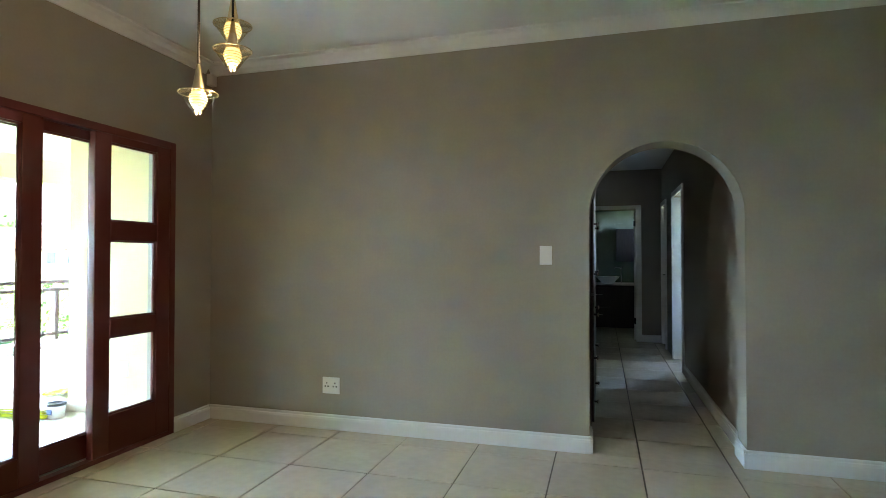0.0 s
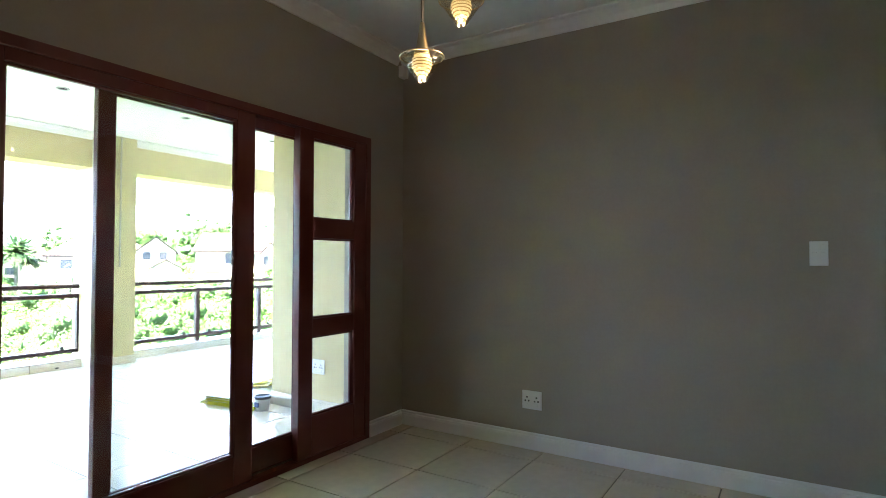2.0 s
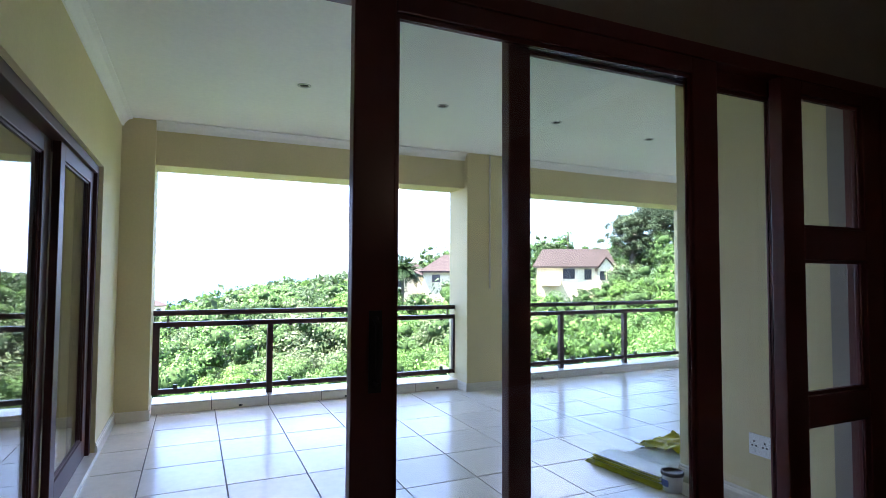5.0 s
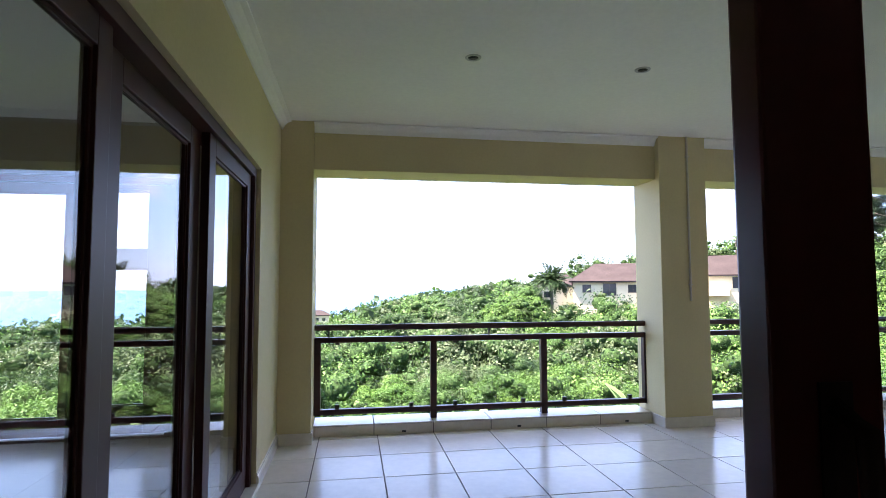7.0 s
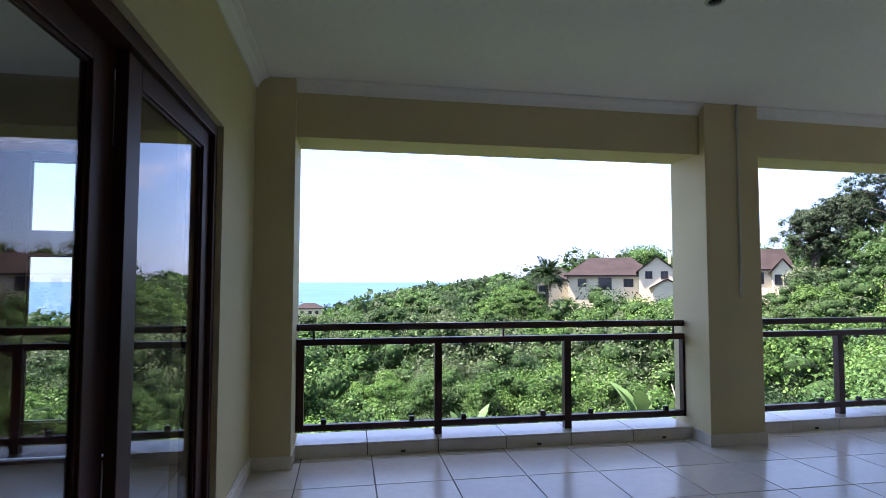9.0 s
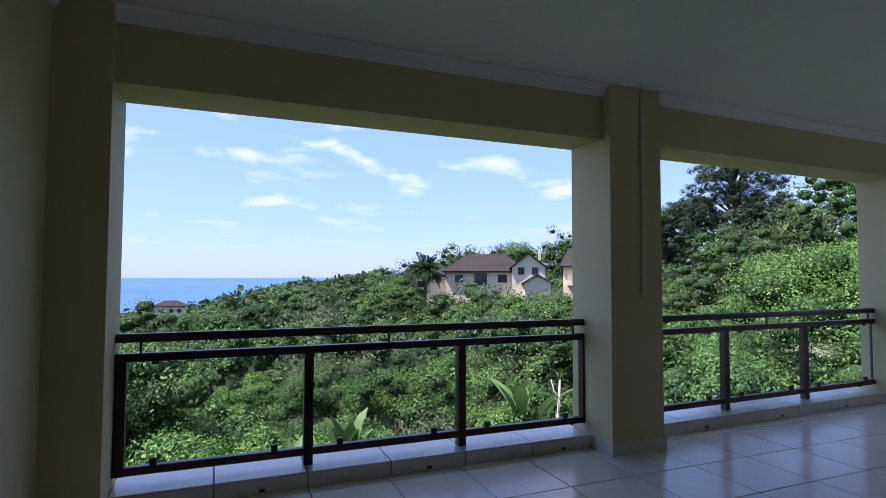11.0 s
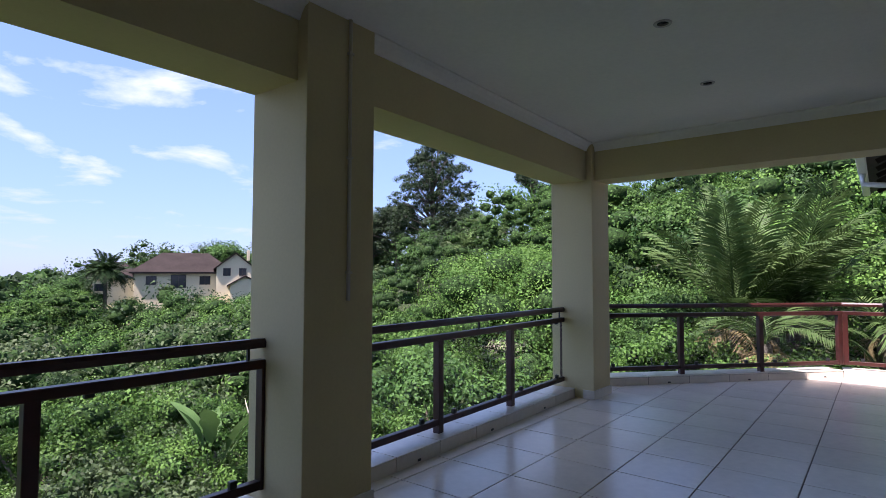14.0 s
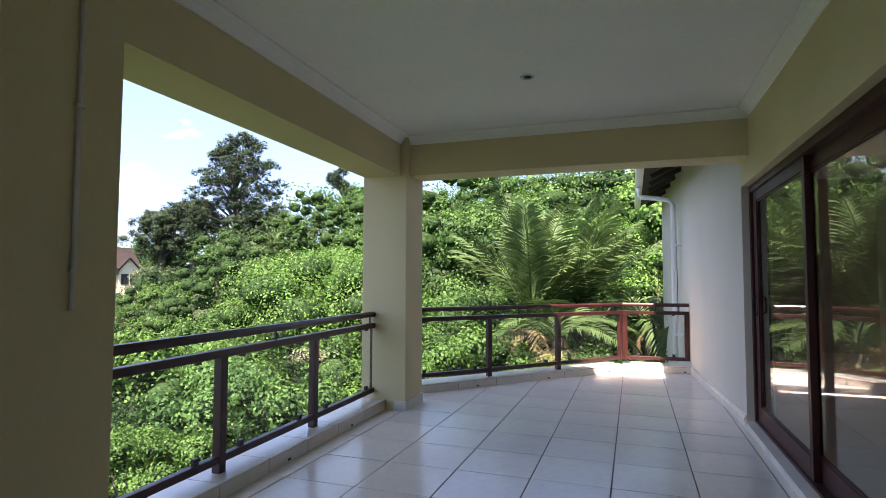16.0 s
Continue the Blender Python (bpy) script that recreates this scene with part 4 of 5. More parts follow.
for bz in (-1.0, -2.4):
    part("pipe_bracket", boxes((0.455, 0.61, 2.955, 3.045, bz, bz + 0.03), bevel=0.003), M_WHITE, gut)
ww = tagged(new("window_3"), "narrow outside window in the pale wall", "window", kind="structure")
part("window_frame", boxes((XE + 0.08, XE + 0.13, 12.2, 12.26, 0.55, 1.95), (XE + 0.08, XE + 0.13, 12.84, 12.9, 0.55, 1.95), (XE + 0.08, XE + 0.13, 12.26, 12.84, 0.55, 0.61), (XE + 0.08, XE + 0.13, 12.26, 12.84, 1.89, 1.95)), M_WOOD, ww)
part("pane", boxes((XE + 0.1, XE + 0.106, 12.26, 12.84, 0.61, 1.89)), M_GLASS, ww)
for piece in ww.children:
    askew(piece)
askew(skirting("baseboard_9", (XE, 8.08, FLOOR_OUT), (XE, 10.98, FLOOR_OUT), M_TILE_OUT, "pale tiled skirting along the outside wall", -1))
skirting("baseboard_10", (XE, YN + 0.0, FLOOR_OUT), (XE, ED_A, FLOOR_OUT), M_TILE_OUT, "pale tiled skirting along the outside wall", -1)
skirting("baseboard_11", (XE, YN, FLOOR_OUT), (-3.09, YN, FLOOR_OUT), M_TILE_OUT, "pale tiled skirting below the return wall")
skirting("baseboard_12", (-7.335, YW, FLOOR_OUT), (WD_L, YW, FLOOR_OUT), M_TILE_OUT, "pale tiled skirting below the wing wall", -1)

# ---- land, sea and woods ----
VIEW = Vector((-4.5, 1.2, 0))
HEAD = [-30, 0, 8, 15, 22, 30, 38, 45, 52, 58, 64, 70, 75, 84, 92, 98, 115, 140, 180, 260, 330]
RISE_FROM = [8, 8, 8, 9, 14, 28, 38, 52, 95, 92, 88, 62, 45, 30, 20, 16, 16, 20, 40, 20, 8]
RIDGE_AT = [55, 55, 55, 58, 62, 70, 82, 95, 118, 114, 112, 125, 150, 250, 380, 520, 560, 560, 400, 100, 55]
RIDGE_TOP = [10.6, 11.0, 10.6, 9.9, 9.6, 10.2, 9.0, 6.8, 9.2, 8.0, 6.2, 3.2, -1.8, -10.0, -26.0, -37.5, -37.5, -37.5, -30.0, 4.0, 9.5]


def canopy(x, y):
    """Height of the tree tops over the plan."""
    dx, dy = x - VIEW.x, y - VIEW.y
    r = math.hypot(dx, dy)
    h = math.degrees(math.atan2(-dx, dy))
    if h < -30:
        h += 360
    a, b, top = (float(np.interp(h, HEAD, v)) for v in (RISE_FROM, RIDGE_AT, RIDGE_TOP))
    base = -2.6 if h > 20 or h < -25 else -1.6
    s = min(1.0, max(0.0, (r - a) / (b - a)))
    s = s if top < 0 else s ** 0.85
    z = base + (top - base) * s
    if r > b:
        z -= (r - b) * (0.10 if top > 0 else 0.004)
    return max(z, -37.5)


def ground_at(x, y):
    dx, dy = x - VIEW.x, y - VIEW.y
    r = math.hypot(dx, dy)
    z = canopy(x, y) - (4.2 + min(2.0, r * 0.02))
    if x > -9.5 and y < 14.5 and r < 16:
        z = min(z, -4.0)
    return max(z, -42.5) + 0.5 * noise.noise(Vector((x * 0.05, y * 0.05, 3)))


gr = bmesh.new()
rings = [0.0, 6, 12, 18, 25, 33, 42, 52, 64, 78, 94, 112, 135, 165, 205, 260, 330, 420, 540, 700, 1200, 2500, 4800]
spokes = 96
prev = None
for r in rings:
    row = []
    for k in range(spokes):
        a = 2 * math.pi * k / spokes
        x, y = VIEW.x - r * math.sin(a), VIEW.y + r * math.cos(a)
        z = ground_at(x, y) if r < 700 else -48.0 if 20 < math.degrees(a) < 250 else 0.0
        row.append(gr.verts.new((x, y, z)))
        if r == 0:
            break
    if prev and len(prev) == 1:
        for k in range(spokes):
            gr.faces.new((prev[0], row[k], row[(k + 1) % spokes]))
    elif prev:
        for k in range(spokes):
            gr.faces.new((prev[k], row[k], row[(k + 1) % spokes], prev[(k + 1) % spokes]))
    prev = row
bmesh.ops.recalc_face_normals(gr, faces=gr.faces)
M_EARTH = material("undergrowth and leaf litter", (0.028, 0.042, 0.014), 0.95, grain=0.4, grain_scale=1.2, stain=0.4, stain_scale=0.15, bump=0.6, bump_scale=3)
structure("ground", gr, M_EARTH, "steep overgrown hillside running down to the sea", "ground", True)
M_SEA = material("deep blue sea", (0.03, 0.095, 0.19), 0.5, spec=0.25, grain=0.12, grain_scale=0.03, stain=0.15, stain_scale=0.004, bump=0.2, bump_scale=0.5)
structure("sea", boxes((-4950, 1500, -4950, 4950, -46, -40)), M_SEA, "calm deep blue sea reaching to the horizon", "sea")


def leaf_material(name, dark, light, trans=0.28):
    """Leaves that differ from leaf to leaf, from branch to branch and from tree to tree."""
    m = material(name, dark, 0.55, spec=0.16, grain=0.3, grain_scale=0.22, stain=0.22, stain_scale=0.9, vary=0.22, island=0.26, trans=trans, second=light)
    return m


M_LEAF_BRIGHT = leaf_material("bright green leaves", (0.06, 0.15, 0.028), (0.105, 0.2, 0.04))
M_LEAF_MID = leaf_material("mid green leaves", (0.04, 0.105, 0.026), (0.08, 0.16, 0.036))
M_LEAF_DARK = leaf_material("dark olive leaves", (0.02, 0.046, 0.016), (0.034, 0.068, 0.022))
M_LEAF_RIDGE = leaf_material("grey-olive conifer tufts", (0.036, 0.062, 0.032), (0.06, 0.092, 0.046))
M_LEAF_GREY = leaf_material("grey-green leaves", (0.055, 0.085, 0.036), (0.075, 0.105, 0.045))
M_BARK = material("grey-brown bark", (0.10, 0.08, 0.06), 0.9, grain=0.3, grain_scale=8, stain=0.3, stain_scale=1.5, bump=0.6, bump_scale=20)
M_PALMLEAF = leaf_material("palm frond leaflets", (0.055, 0.105, 0.03), (0.085, 0.14, 0.042), 0.2)
M_DRYLEAF = leaf_material("dry straw palm fronds", (0.22, 0.17, 0.08), (0.28, 0.21, 0.1), 0.2)
M_PADDLE = leaf_material("broad glossy plant leaves", (0.07, 0.14, 0.04), (0.1, 0.18, 0.055), 0.2)


# Dark green that puts the shade between leaf clumps into the core's colour.
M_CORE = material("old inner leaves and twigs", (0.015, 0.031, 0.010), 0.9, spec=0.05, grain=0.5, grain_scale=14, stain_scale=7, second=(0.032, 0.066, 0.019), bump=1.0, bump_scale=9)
GOLD = (1 + 5 ** 0.5) / 2
ICO_V = np.array([(a, b, 0) for a in (-1, 1) for b in (-GOLD, GOLD)] + [(0, a, b) for a in (-1, 1) for b in (-GOLD, GOLD)] + [(b, 0, a) for a in (-1, 1) for b in (-GOLD, GOLD)]) / math.hypot(1, GOLD)
ICO_F = []
for a in range(12):
    for b in range(a + 1, 12):
        for c in range(b + 1, 12):
            if all(abs(np.linalg.norm(ICO_V[p] - ICO_V[q]) - 1.0515) < 0.01 for p, q in ((a, b), (b, c), (a, c))):
                out = np.dot(np.cross(ICO_V[b] - ICO_V[a], ICO_V[c] - ICO_V[a]), ICO_V[a]) > 0
                ICO_F.append((a, b, c) if out else (a, c, b))
ICO_F = np.array(ICO_F, dtype=np.int32)


def leaf_mesh(name, centres, normals, sizes, mat, rng, aspect=0.62, fold=0.14, droop=0.3, cores=None):
    """One mesh of many folded leaves, one quad each, round cores painted as inner shade."""
    n = len(centres)
    up = rng.normal(size=(n, 3))
    along = np.cross(normals, up)
    along[:, 2] -= droop
    along /= np.linalg.norm(along, axis=1)[:, None] + 1e-9
    side = np.cross(normals, along)
    side /= np.linalg.norm(side, axis=1)[:, None] + 1e-9
    nn = np.cross(along, side)
    s = sizes[:, None]
    verts = np.empty((n, 4, 3))
    verts[:, 0] = centres - along * s * 0.5
    verts[:, 1] = centres + side * s * aspect * 0.5 + nn * s * fold
    verts[:, 2] = centres + along * s * 0.5
    verts[:, 3] = centres - side * s * aspect * 0.5 + nn * s * fold
    verts = verts.reshape(-1, 3)
    loops = np.arange(4 * n, dtype=np.int32)
    starts = np.arange(0, 4 * n, 4, dtype=np.int32)
    k = 0
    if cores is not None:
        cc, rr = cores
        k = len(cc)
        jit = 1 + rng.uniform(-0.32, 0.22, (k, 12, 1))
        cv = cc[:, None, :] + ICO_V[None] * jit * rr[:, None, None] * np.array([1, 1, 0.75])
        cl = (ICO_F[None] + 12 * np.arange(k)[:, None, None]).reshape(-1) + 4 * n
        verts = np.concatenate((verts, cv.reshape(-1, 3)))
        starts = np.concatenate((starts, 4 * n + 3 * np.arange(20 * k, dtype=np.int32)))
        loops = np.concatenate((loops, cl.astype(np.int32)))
    me = bpy.data.meshes.new(name)
    me.vertices.add(len(verts))
    me.vertices.foreach_set("co", verts.reshape(-1))
    me.loops.add(len(loops))
    me.loops.foreach_set("vertex_index", loops)
    me.polygons.add(len(starts))
    me.polygons.foreach_set("loop_start", starts.astype(np.int32))
    me.materials.append(mat)
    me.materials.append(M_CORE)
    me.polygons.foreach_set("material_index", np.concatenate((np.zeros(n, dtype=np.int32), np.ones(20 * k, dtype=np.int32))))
    me.update(calc_edges=True)
    return me


def crown_points(rng, count, radius, height, clumps, spread=0.3, base=0.0):
    """Leaf places on the outside of many clumps that together make an uneven crown."""
    c = rng.normal(size=(clumps, 3))
    c[:, 2] = np.abs(c[:, 2]) * 1.1 - 0.25
    c /= np.linalg.norm(c, axis=1)[:, None]
    c *= rng.uniform(0.45, 1.0, (clumps, 1)) ** 0.5
    c *= np.array([radius, radius, height])
    cr = radius * spread * rng.uniform(0.55, 1.15, clumps)
    pick = rng.choice(clumps, count, p=cr ** 2 / (cr ** 2).sum())
    d = rng.normal(size=(count, 3))
    d[:, 2] += 0.6
    d /= np.linalg.norm(d, axis=1)[:, None]
    pos = c[pick] + d * (cr[pick] * rng.uniform(0.62, 1.22, count))[:, None] * np.array([1, 1, 0.75])
    pos[:, 2] += base
    nor = d + rng.normal(scale=0.42, size=(count, 3))
    nor[:, 2] += 0.25
    nor /= np.linalg.norm(nor, axis=1)[:, None]
    return pos, nor, c + np.array([0, 0, base]), cr * 0.58


def tree_proto(seed, mat, radius, height, leaves, size, clumps, label, group, limbs=7):
    """A tree whose crown's middle is at its origin."""
    rng = np.random.default_rng(seed)
    th = thing("tree", label, "tree", group=group)
    pos, nor, cl, cr = crown_points(rng, leaves, radius, height, clumps)
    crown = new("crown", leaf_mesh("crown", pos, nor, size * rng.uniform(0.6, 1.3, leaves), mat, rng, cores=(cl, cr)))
    crown.parent = th
    tr = bmesh.new()
    tube(tr, [(0.1, 0, -6.5), (0.15, 0.05, -3.5), (0.0, 0.1, -1.6), (0, 0, -0.3)], [0.2, 0.16, 0.13, 0.09], 8)
    for i in range(min(limbs, len(cl))):
        p = cl[i]
        tube(tr, [(0, 0.05, -1.8), tuple(p * 0.45 + np.array([0, 0, -0.9])), tuple(p * 0.9)], [0.08, 0.05, 0.02], 6)
    part("trunk", tr, M_BARK, th, "", True)
    return th


protos = [
    tree_proto(11, M_LEAF_BRIGHT, 2.3, 2.1, 15000, 0.088, 44, "bright green broadleaf tree with a dense rounded crown", "trees below the balcony"),
    tree_proto(12, M_LEAF_MID, 2.5, 2.3, 15000, 0.088, 44, "mid green broadleaf tree with a clumpy crown", "trees below the balcony"),
    tree_proto(13, M_LEAF_DARK, 2.3, 2.2, 13000, 0.088, 40, "dark olive broadleaf tree with an uneven crown", "trees below the balcony"),
    tree_proto(14, M_LEAF_BRIGHT, 2.0, 2.5, 13500, 0.1, 36, "bright green large-leaved tree with drooping clumps", "trees below the balcony"),
    tree_proto(15, M_LEAF_GREY, 2.2, 1.8, 10500, 0.085, 40, "grey-green fine-leaved shrub tree", "trees below the balcony"),
    tree_proto(16, M_LEAF_MID, 2.1, 2.7, 13500, 0.088, 40, "tall mid green tree with a loose crown", "trees below the balcony"),
]


def clear_of_house(x, y, margin):
    if x > -8.0 - margin and y < 8.4 + margin and y > -6:
        return False
    if x > XE - 0.2 - margin * 0.6 and y < 14.3 + margin * 0.6:
        return False
    # the angled edge runs from (-7.7, 8.4) to (-5.3, 11)
    if x > -8.0 - margin and y < 11.1 + margin and (y - 8.4) < (x + 7.7) * 1.085 + margin * 1.5:
        return False
    return True


# the palms and the wide tree stand clear of the other near trees
PALM_GROVE = [(-7.15, 14.7, 2.6), (-6.6, 12.2, 2.2), (-6.2, 15.6, 2.0), (-17.5, 22.3, 3.4)]
rng = random.Random(21)
placed = []
used = set()
tries = 0
while len(placed) < 84 and tries < 9000:
    tries += 1
    r = 7.5 + 18 * math.sqrt(rng.random()) if rng.random() < 0.75 else rng.uniform(7, 20)
    h = rng.uniform(-16, 122)
    x, y = VIEW.x - r * math.sin(radians(h)), VIEW.y + r * math.cos(radians(h))
    if not clear_of_house(x, y, 2.0):
        continue
    if any((x - a) ** 2 + (y - b) ** 2 < (2.8 if r < 16 else 3.3) ** 2 for a, b in placed):
        continue
    placed.append((x, y))
    if h < 45:
        k = rng.choices(range(6), (6, 2.4, 1.0, 5, 0.6, 1.8))[0]
    else:
        k = rng.choices(range(6), (2.4, 2.0, 2.6, 1.8, 2.0, 1.6))[0]
    s = rng.uniform(0.7, 1.15) if r < 16 else rng.uniform(0.85, 1.6)
    z = canopy(x, y) - 1.9 * s + rng.uniform(-2.6, 1.1)
    if r < 13:
        z -= 0.6
    m = pose(x, y, z, rng.uniform(-8, 8), rng.uniform(-8, 8), rng.uniform(0, 360)) @ Matrix.Scale(s, 4)
    if any(math.hypot(x - px, y - py) < pr for px, py, pr in PALM_GROVE):
        continue
    if k in used:
        t = copy_thing(protos[k], m)
        t.matrix_basis = m
    else:
        used.add(k)
        protos[k].matrix_basis = m

for x, y, z, s, k in ((-7.0, 12.6, -1.9, 0.72, 0), (-8.2, 13.3, -1.6, 0.75, 3), (-6.1, 13.9, -1.9, 0.7, 1), (-5.6, 15.9, -1.3, 0.75, 0), (-8.6, 15.4, -1.0, 0.8, 1)):
    m = pose(x, y, z, 0, 5, 70 * x) @ Matrix.Scale(s, 4)
    copy_thing(protos[k], m).matrix_basis = m

wide = tree_proto(17, M_LEAF_BRIGHT, 5.2, 4.2, 48000, 0.105, 80, "wide bright green tree with a broad layered crown on the slope", "")
wide.matrix_basis = pose(-17.4, 23.6, -1.9)

# the woods beyond, crown upon crown
nrng = np.random.default_rng(33)


def woods(name, label, mat, count, r0, r1, h0, h1, per, size, rad, sink=0.5):
    P, N, S, C, D = [], [], [], [], []
    for i in range(count):
        r = math.sqrt(nrng.uniform(r0 * r0, r1 * r1)) if r1 < 200 else nrng.uniform(r0, r1)
        h = nrng.uniform(h0, h1)
        x, y = VIEW.x - r * math.sin(radians(h)), VIEW.y + r * math.cos(radians(h))
        if any((x - hx) ** 2 + (y - hy) ** 2 < hr * hr for hx, hy, hr in HOUSE_SPOTS):
            continue
        R = rad * nrng.uniform(0.55, 1.6)
        pos, nor, cc, cr = crown_points(nrng, per, R, R * nrng.uniform(0.7, 1.15), 22 if per > 1000 else 15, 0.31 if per > 1000 else 0.46)
        mid = np.array([x, y, canopy(x, y) - R * sink + nrng.uniform(-3.4, 1.2)])
        P.append(pos + mid)
        C.append(cc + mid)
        D.append(cr * (1.0 if per > 1000 else 0.72))
        N.append(nor)
        S.append(size * nrng.uniform(0.6, 1.4, per))
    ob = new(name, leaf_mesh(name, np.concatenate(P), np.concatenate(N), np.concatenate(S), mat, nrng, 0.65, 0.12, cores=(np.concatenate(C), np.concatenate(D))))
    return tagged(ob, label, "woodland", kind="stuff")


HOUSE_1, HOUSE_2, HOUSE_3 = (-76.1, 40.0), (-69.2, 53.4), (-193.8, -11.0)
HOUSE_SPOTS = [(*HOUSE_1, 8.0), (-78.6, 46.0, 6.0), (*HOUSE_2, 7.0), (*HOUSE_3, 9.0), (-182.0, -11.0, 12.0)]
woods("woods_near", "dense bright green hillside woodland", M_LEAF_BRIGHT, 105, 23, 66, -14, 75, 2200, 0.16, 2.9)
woods("woods_near", "dense mid green hillside woodland", M_LEAF_MID, 105, 23, 70, -14, 125, 2000, 0.165, 2.9)
woods("woods_near", "grey-green hillside woodland", M_LEAF_GREY, 70, 23, 70, 46, 125, 1800, 0.17, 2.7)
woods("woods_near", "dark olive hillside woodland", M_LEAF_DARK, 65, 25, 72, -14, 125, 1800, 0.17, 2.8)
woods("woods_far", "mid green woodland on the far slope", M_LEAF_MID, 230, 66, 170, -14, 125, 1000, 0.37, 3.5)
woods("woods_far", "dark green woodland on the far slope", M_LEAF_DARK, 230, 66, 180, -14, 125, 1000, 0.37, 3.5)
woods("woods_far", "grey-green scrub on the far slope", M_LEAF_GREY, 90, 66, 180, -14, 125, 800, 0.36, 3.2)
woods("woods_coast", "low coastal woodland towards the sea", M_LEAF_DARK, 420, 170, 540, 72, 125, 120, 2.2, 6.0)
woods("woods_coast", "low coastal woodland towards the sea", M_LEAF_MID, 260, 170, 540, 72, 125, 120, 2.2, 6.0)

# ---- single plants ----


def at_view(eye, heading, dist, z):
    return (eye[0] - dist * math.sin(radians(heading)), eye[1] + dist * math.cos(radians(heading)), z)


EYE_END = (-5.3, 2.35)
EYE_MID = (-4.06, 0.87)


def big_tree(label, at, clusters, trunk_h, leaves, size, mat, rad, seed):
    """A tall tree with bare limbs and separate dark clumps."""
    rng = np.random.default_rng(seed)
    th = thing("tree", label, "tree", at)
    tr = bmesh.new()
    tube(tr, [(0, 0, -6), (0.15, 0.1, trunk_h * 0.3), (-0.1, 0, trunk_h * 0.7), (0, 0, trunk_h)], [0.5, 0.42, 0.3, 0.1], 10)
    P, N, C, D = [], [], [], []
    for cx, cz, cr, cy in clusters:
        tube(tr, [(0, 0, max(0.5, cz * 0.8 - 1.6)), (cx * 0.5, cy * 0.5, cz * 0.85), (cx, cy, cz)], [0.1, 0.06, 0.025], 6)
        m = int(leaves * cr * cr)
        pos, nor, cc, cd = crown_points(rng, m, cr * rad, cr * rad * 0.8, 14, 0.36)
        C.append(cc + np.array([cx, cy, cz]))
        D.append(cd * 0.7)
        P.append(pos + np.array([cx, cy, cz]))
        N.append(nor)
    P, N = np.concatenate(P), np.concatenate(N)
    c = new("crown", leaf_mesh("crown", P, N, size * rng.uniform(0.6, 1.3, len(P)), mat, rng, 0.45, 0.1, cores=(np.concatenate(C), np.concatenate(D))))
    c.parent = th
    part("trunk", tr, M_BARK, th, "", True)
    return th


E1 = at_view(EYE_END, 39.6, 82, 5.0)
trng = random.Random(8)
CONE = []
for i in range(165):
    cz = 0.5 + 15.0 * (i / 164) ** 0.95
    reach = float(np.interp(cz, [0, 4, 8, 12, 14, 16], [6.6, 6.4, 6.2, 4.6, 3.3, 2.0]))
    a, q = trng.uniform(0, 2 * math.pi), math.sqrt(trng.random())
    CONE.append((reach * q * math.cos(a) + 0.08 * cz, cz + trng.uniform(-0.5, 0.5), trng.uniform(0.5, 0.85), reach * q * 0.7 * math.sin(a)))
t1 = big_tree("tall dark conifer-like tree with open clumped limbs on the ridge", E1, CONE, 13.5, 950, 0.2, M_LEAF_RIDGE, 1.7, 51)
t1.rotation_euler.z = radians(40)
for hd, dist, z, top, sd in ((43.2, 84, 4.0, 7.6, 3), (46.0, 88, 3.5, 6.2, 4), (36.6, 80, 4.5, 5.0, 5)):
    drng = random.Random(sd)
    mass = []
    for i in range(46):
        a, q, cz = drng.uniform(0, 2 * math.pi), math.sqrt(drng.random()), top * (0.1 + 0.9 * drng.random() ** 0.7)
        reach = 4.4 * math.sqrt(max(0.12, 1 - (cz / (top + 1.2)) ** 2))
        mass.append((reach * q * math.cos(a), cz, drng.uniform(0.7, 1.0), reach * q * math.sin(a)))
    big_tree("dark spreading tree leaning against the tall ridge tree", at_view(EYE_END, hd, dist, z), mass, top * 0.8, 900, 0.26, M_LEAF_RIDGE, 1.7, 54 + sd)
E2 = at_view(EYE_END, 29.0, 84, 8.5)
t2 = big_tree("bushy dark grey-green tree with several bare stems on the ridge", E2, [(3.0 * math.sin(i * 2.4) * (1 - 0.5 * ((i * 0.382) % 1)), 3.6 + 5.2 * ((i * 0.382) % 1), 0.6 + 0.25 * ((i * 0.618) % 1), 2.4 * math.cos(i * 2.1)) for i in range(34)], 6.5, 1000, 0.2, M_LEAF_RIDGE, 1.5, 52)
t2.rotation_euler.z = radians(28)


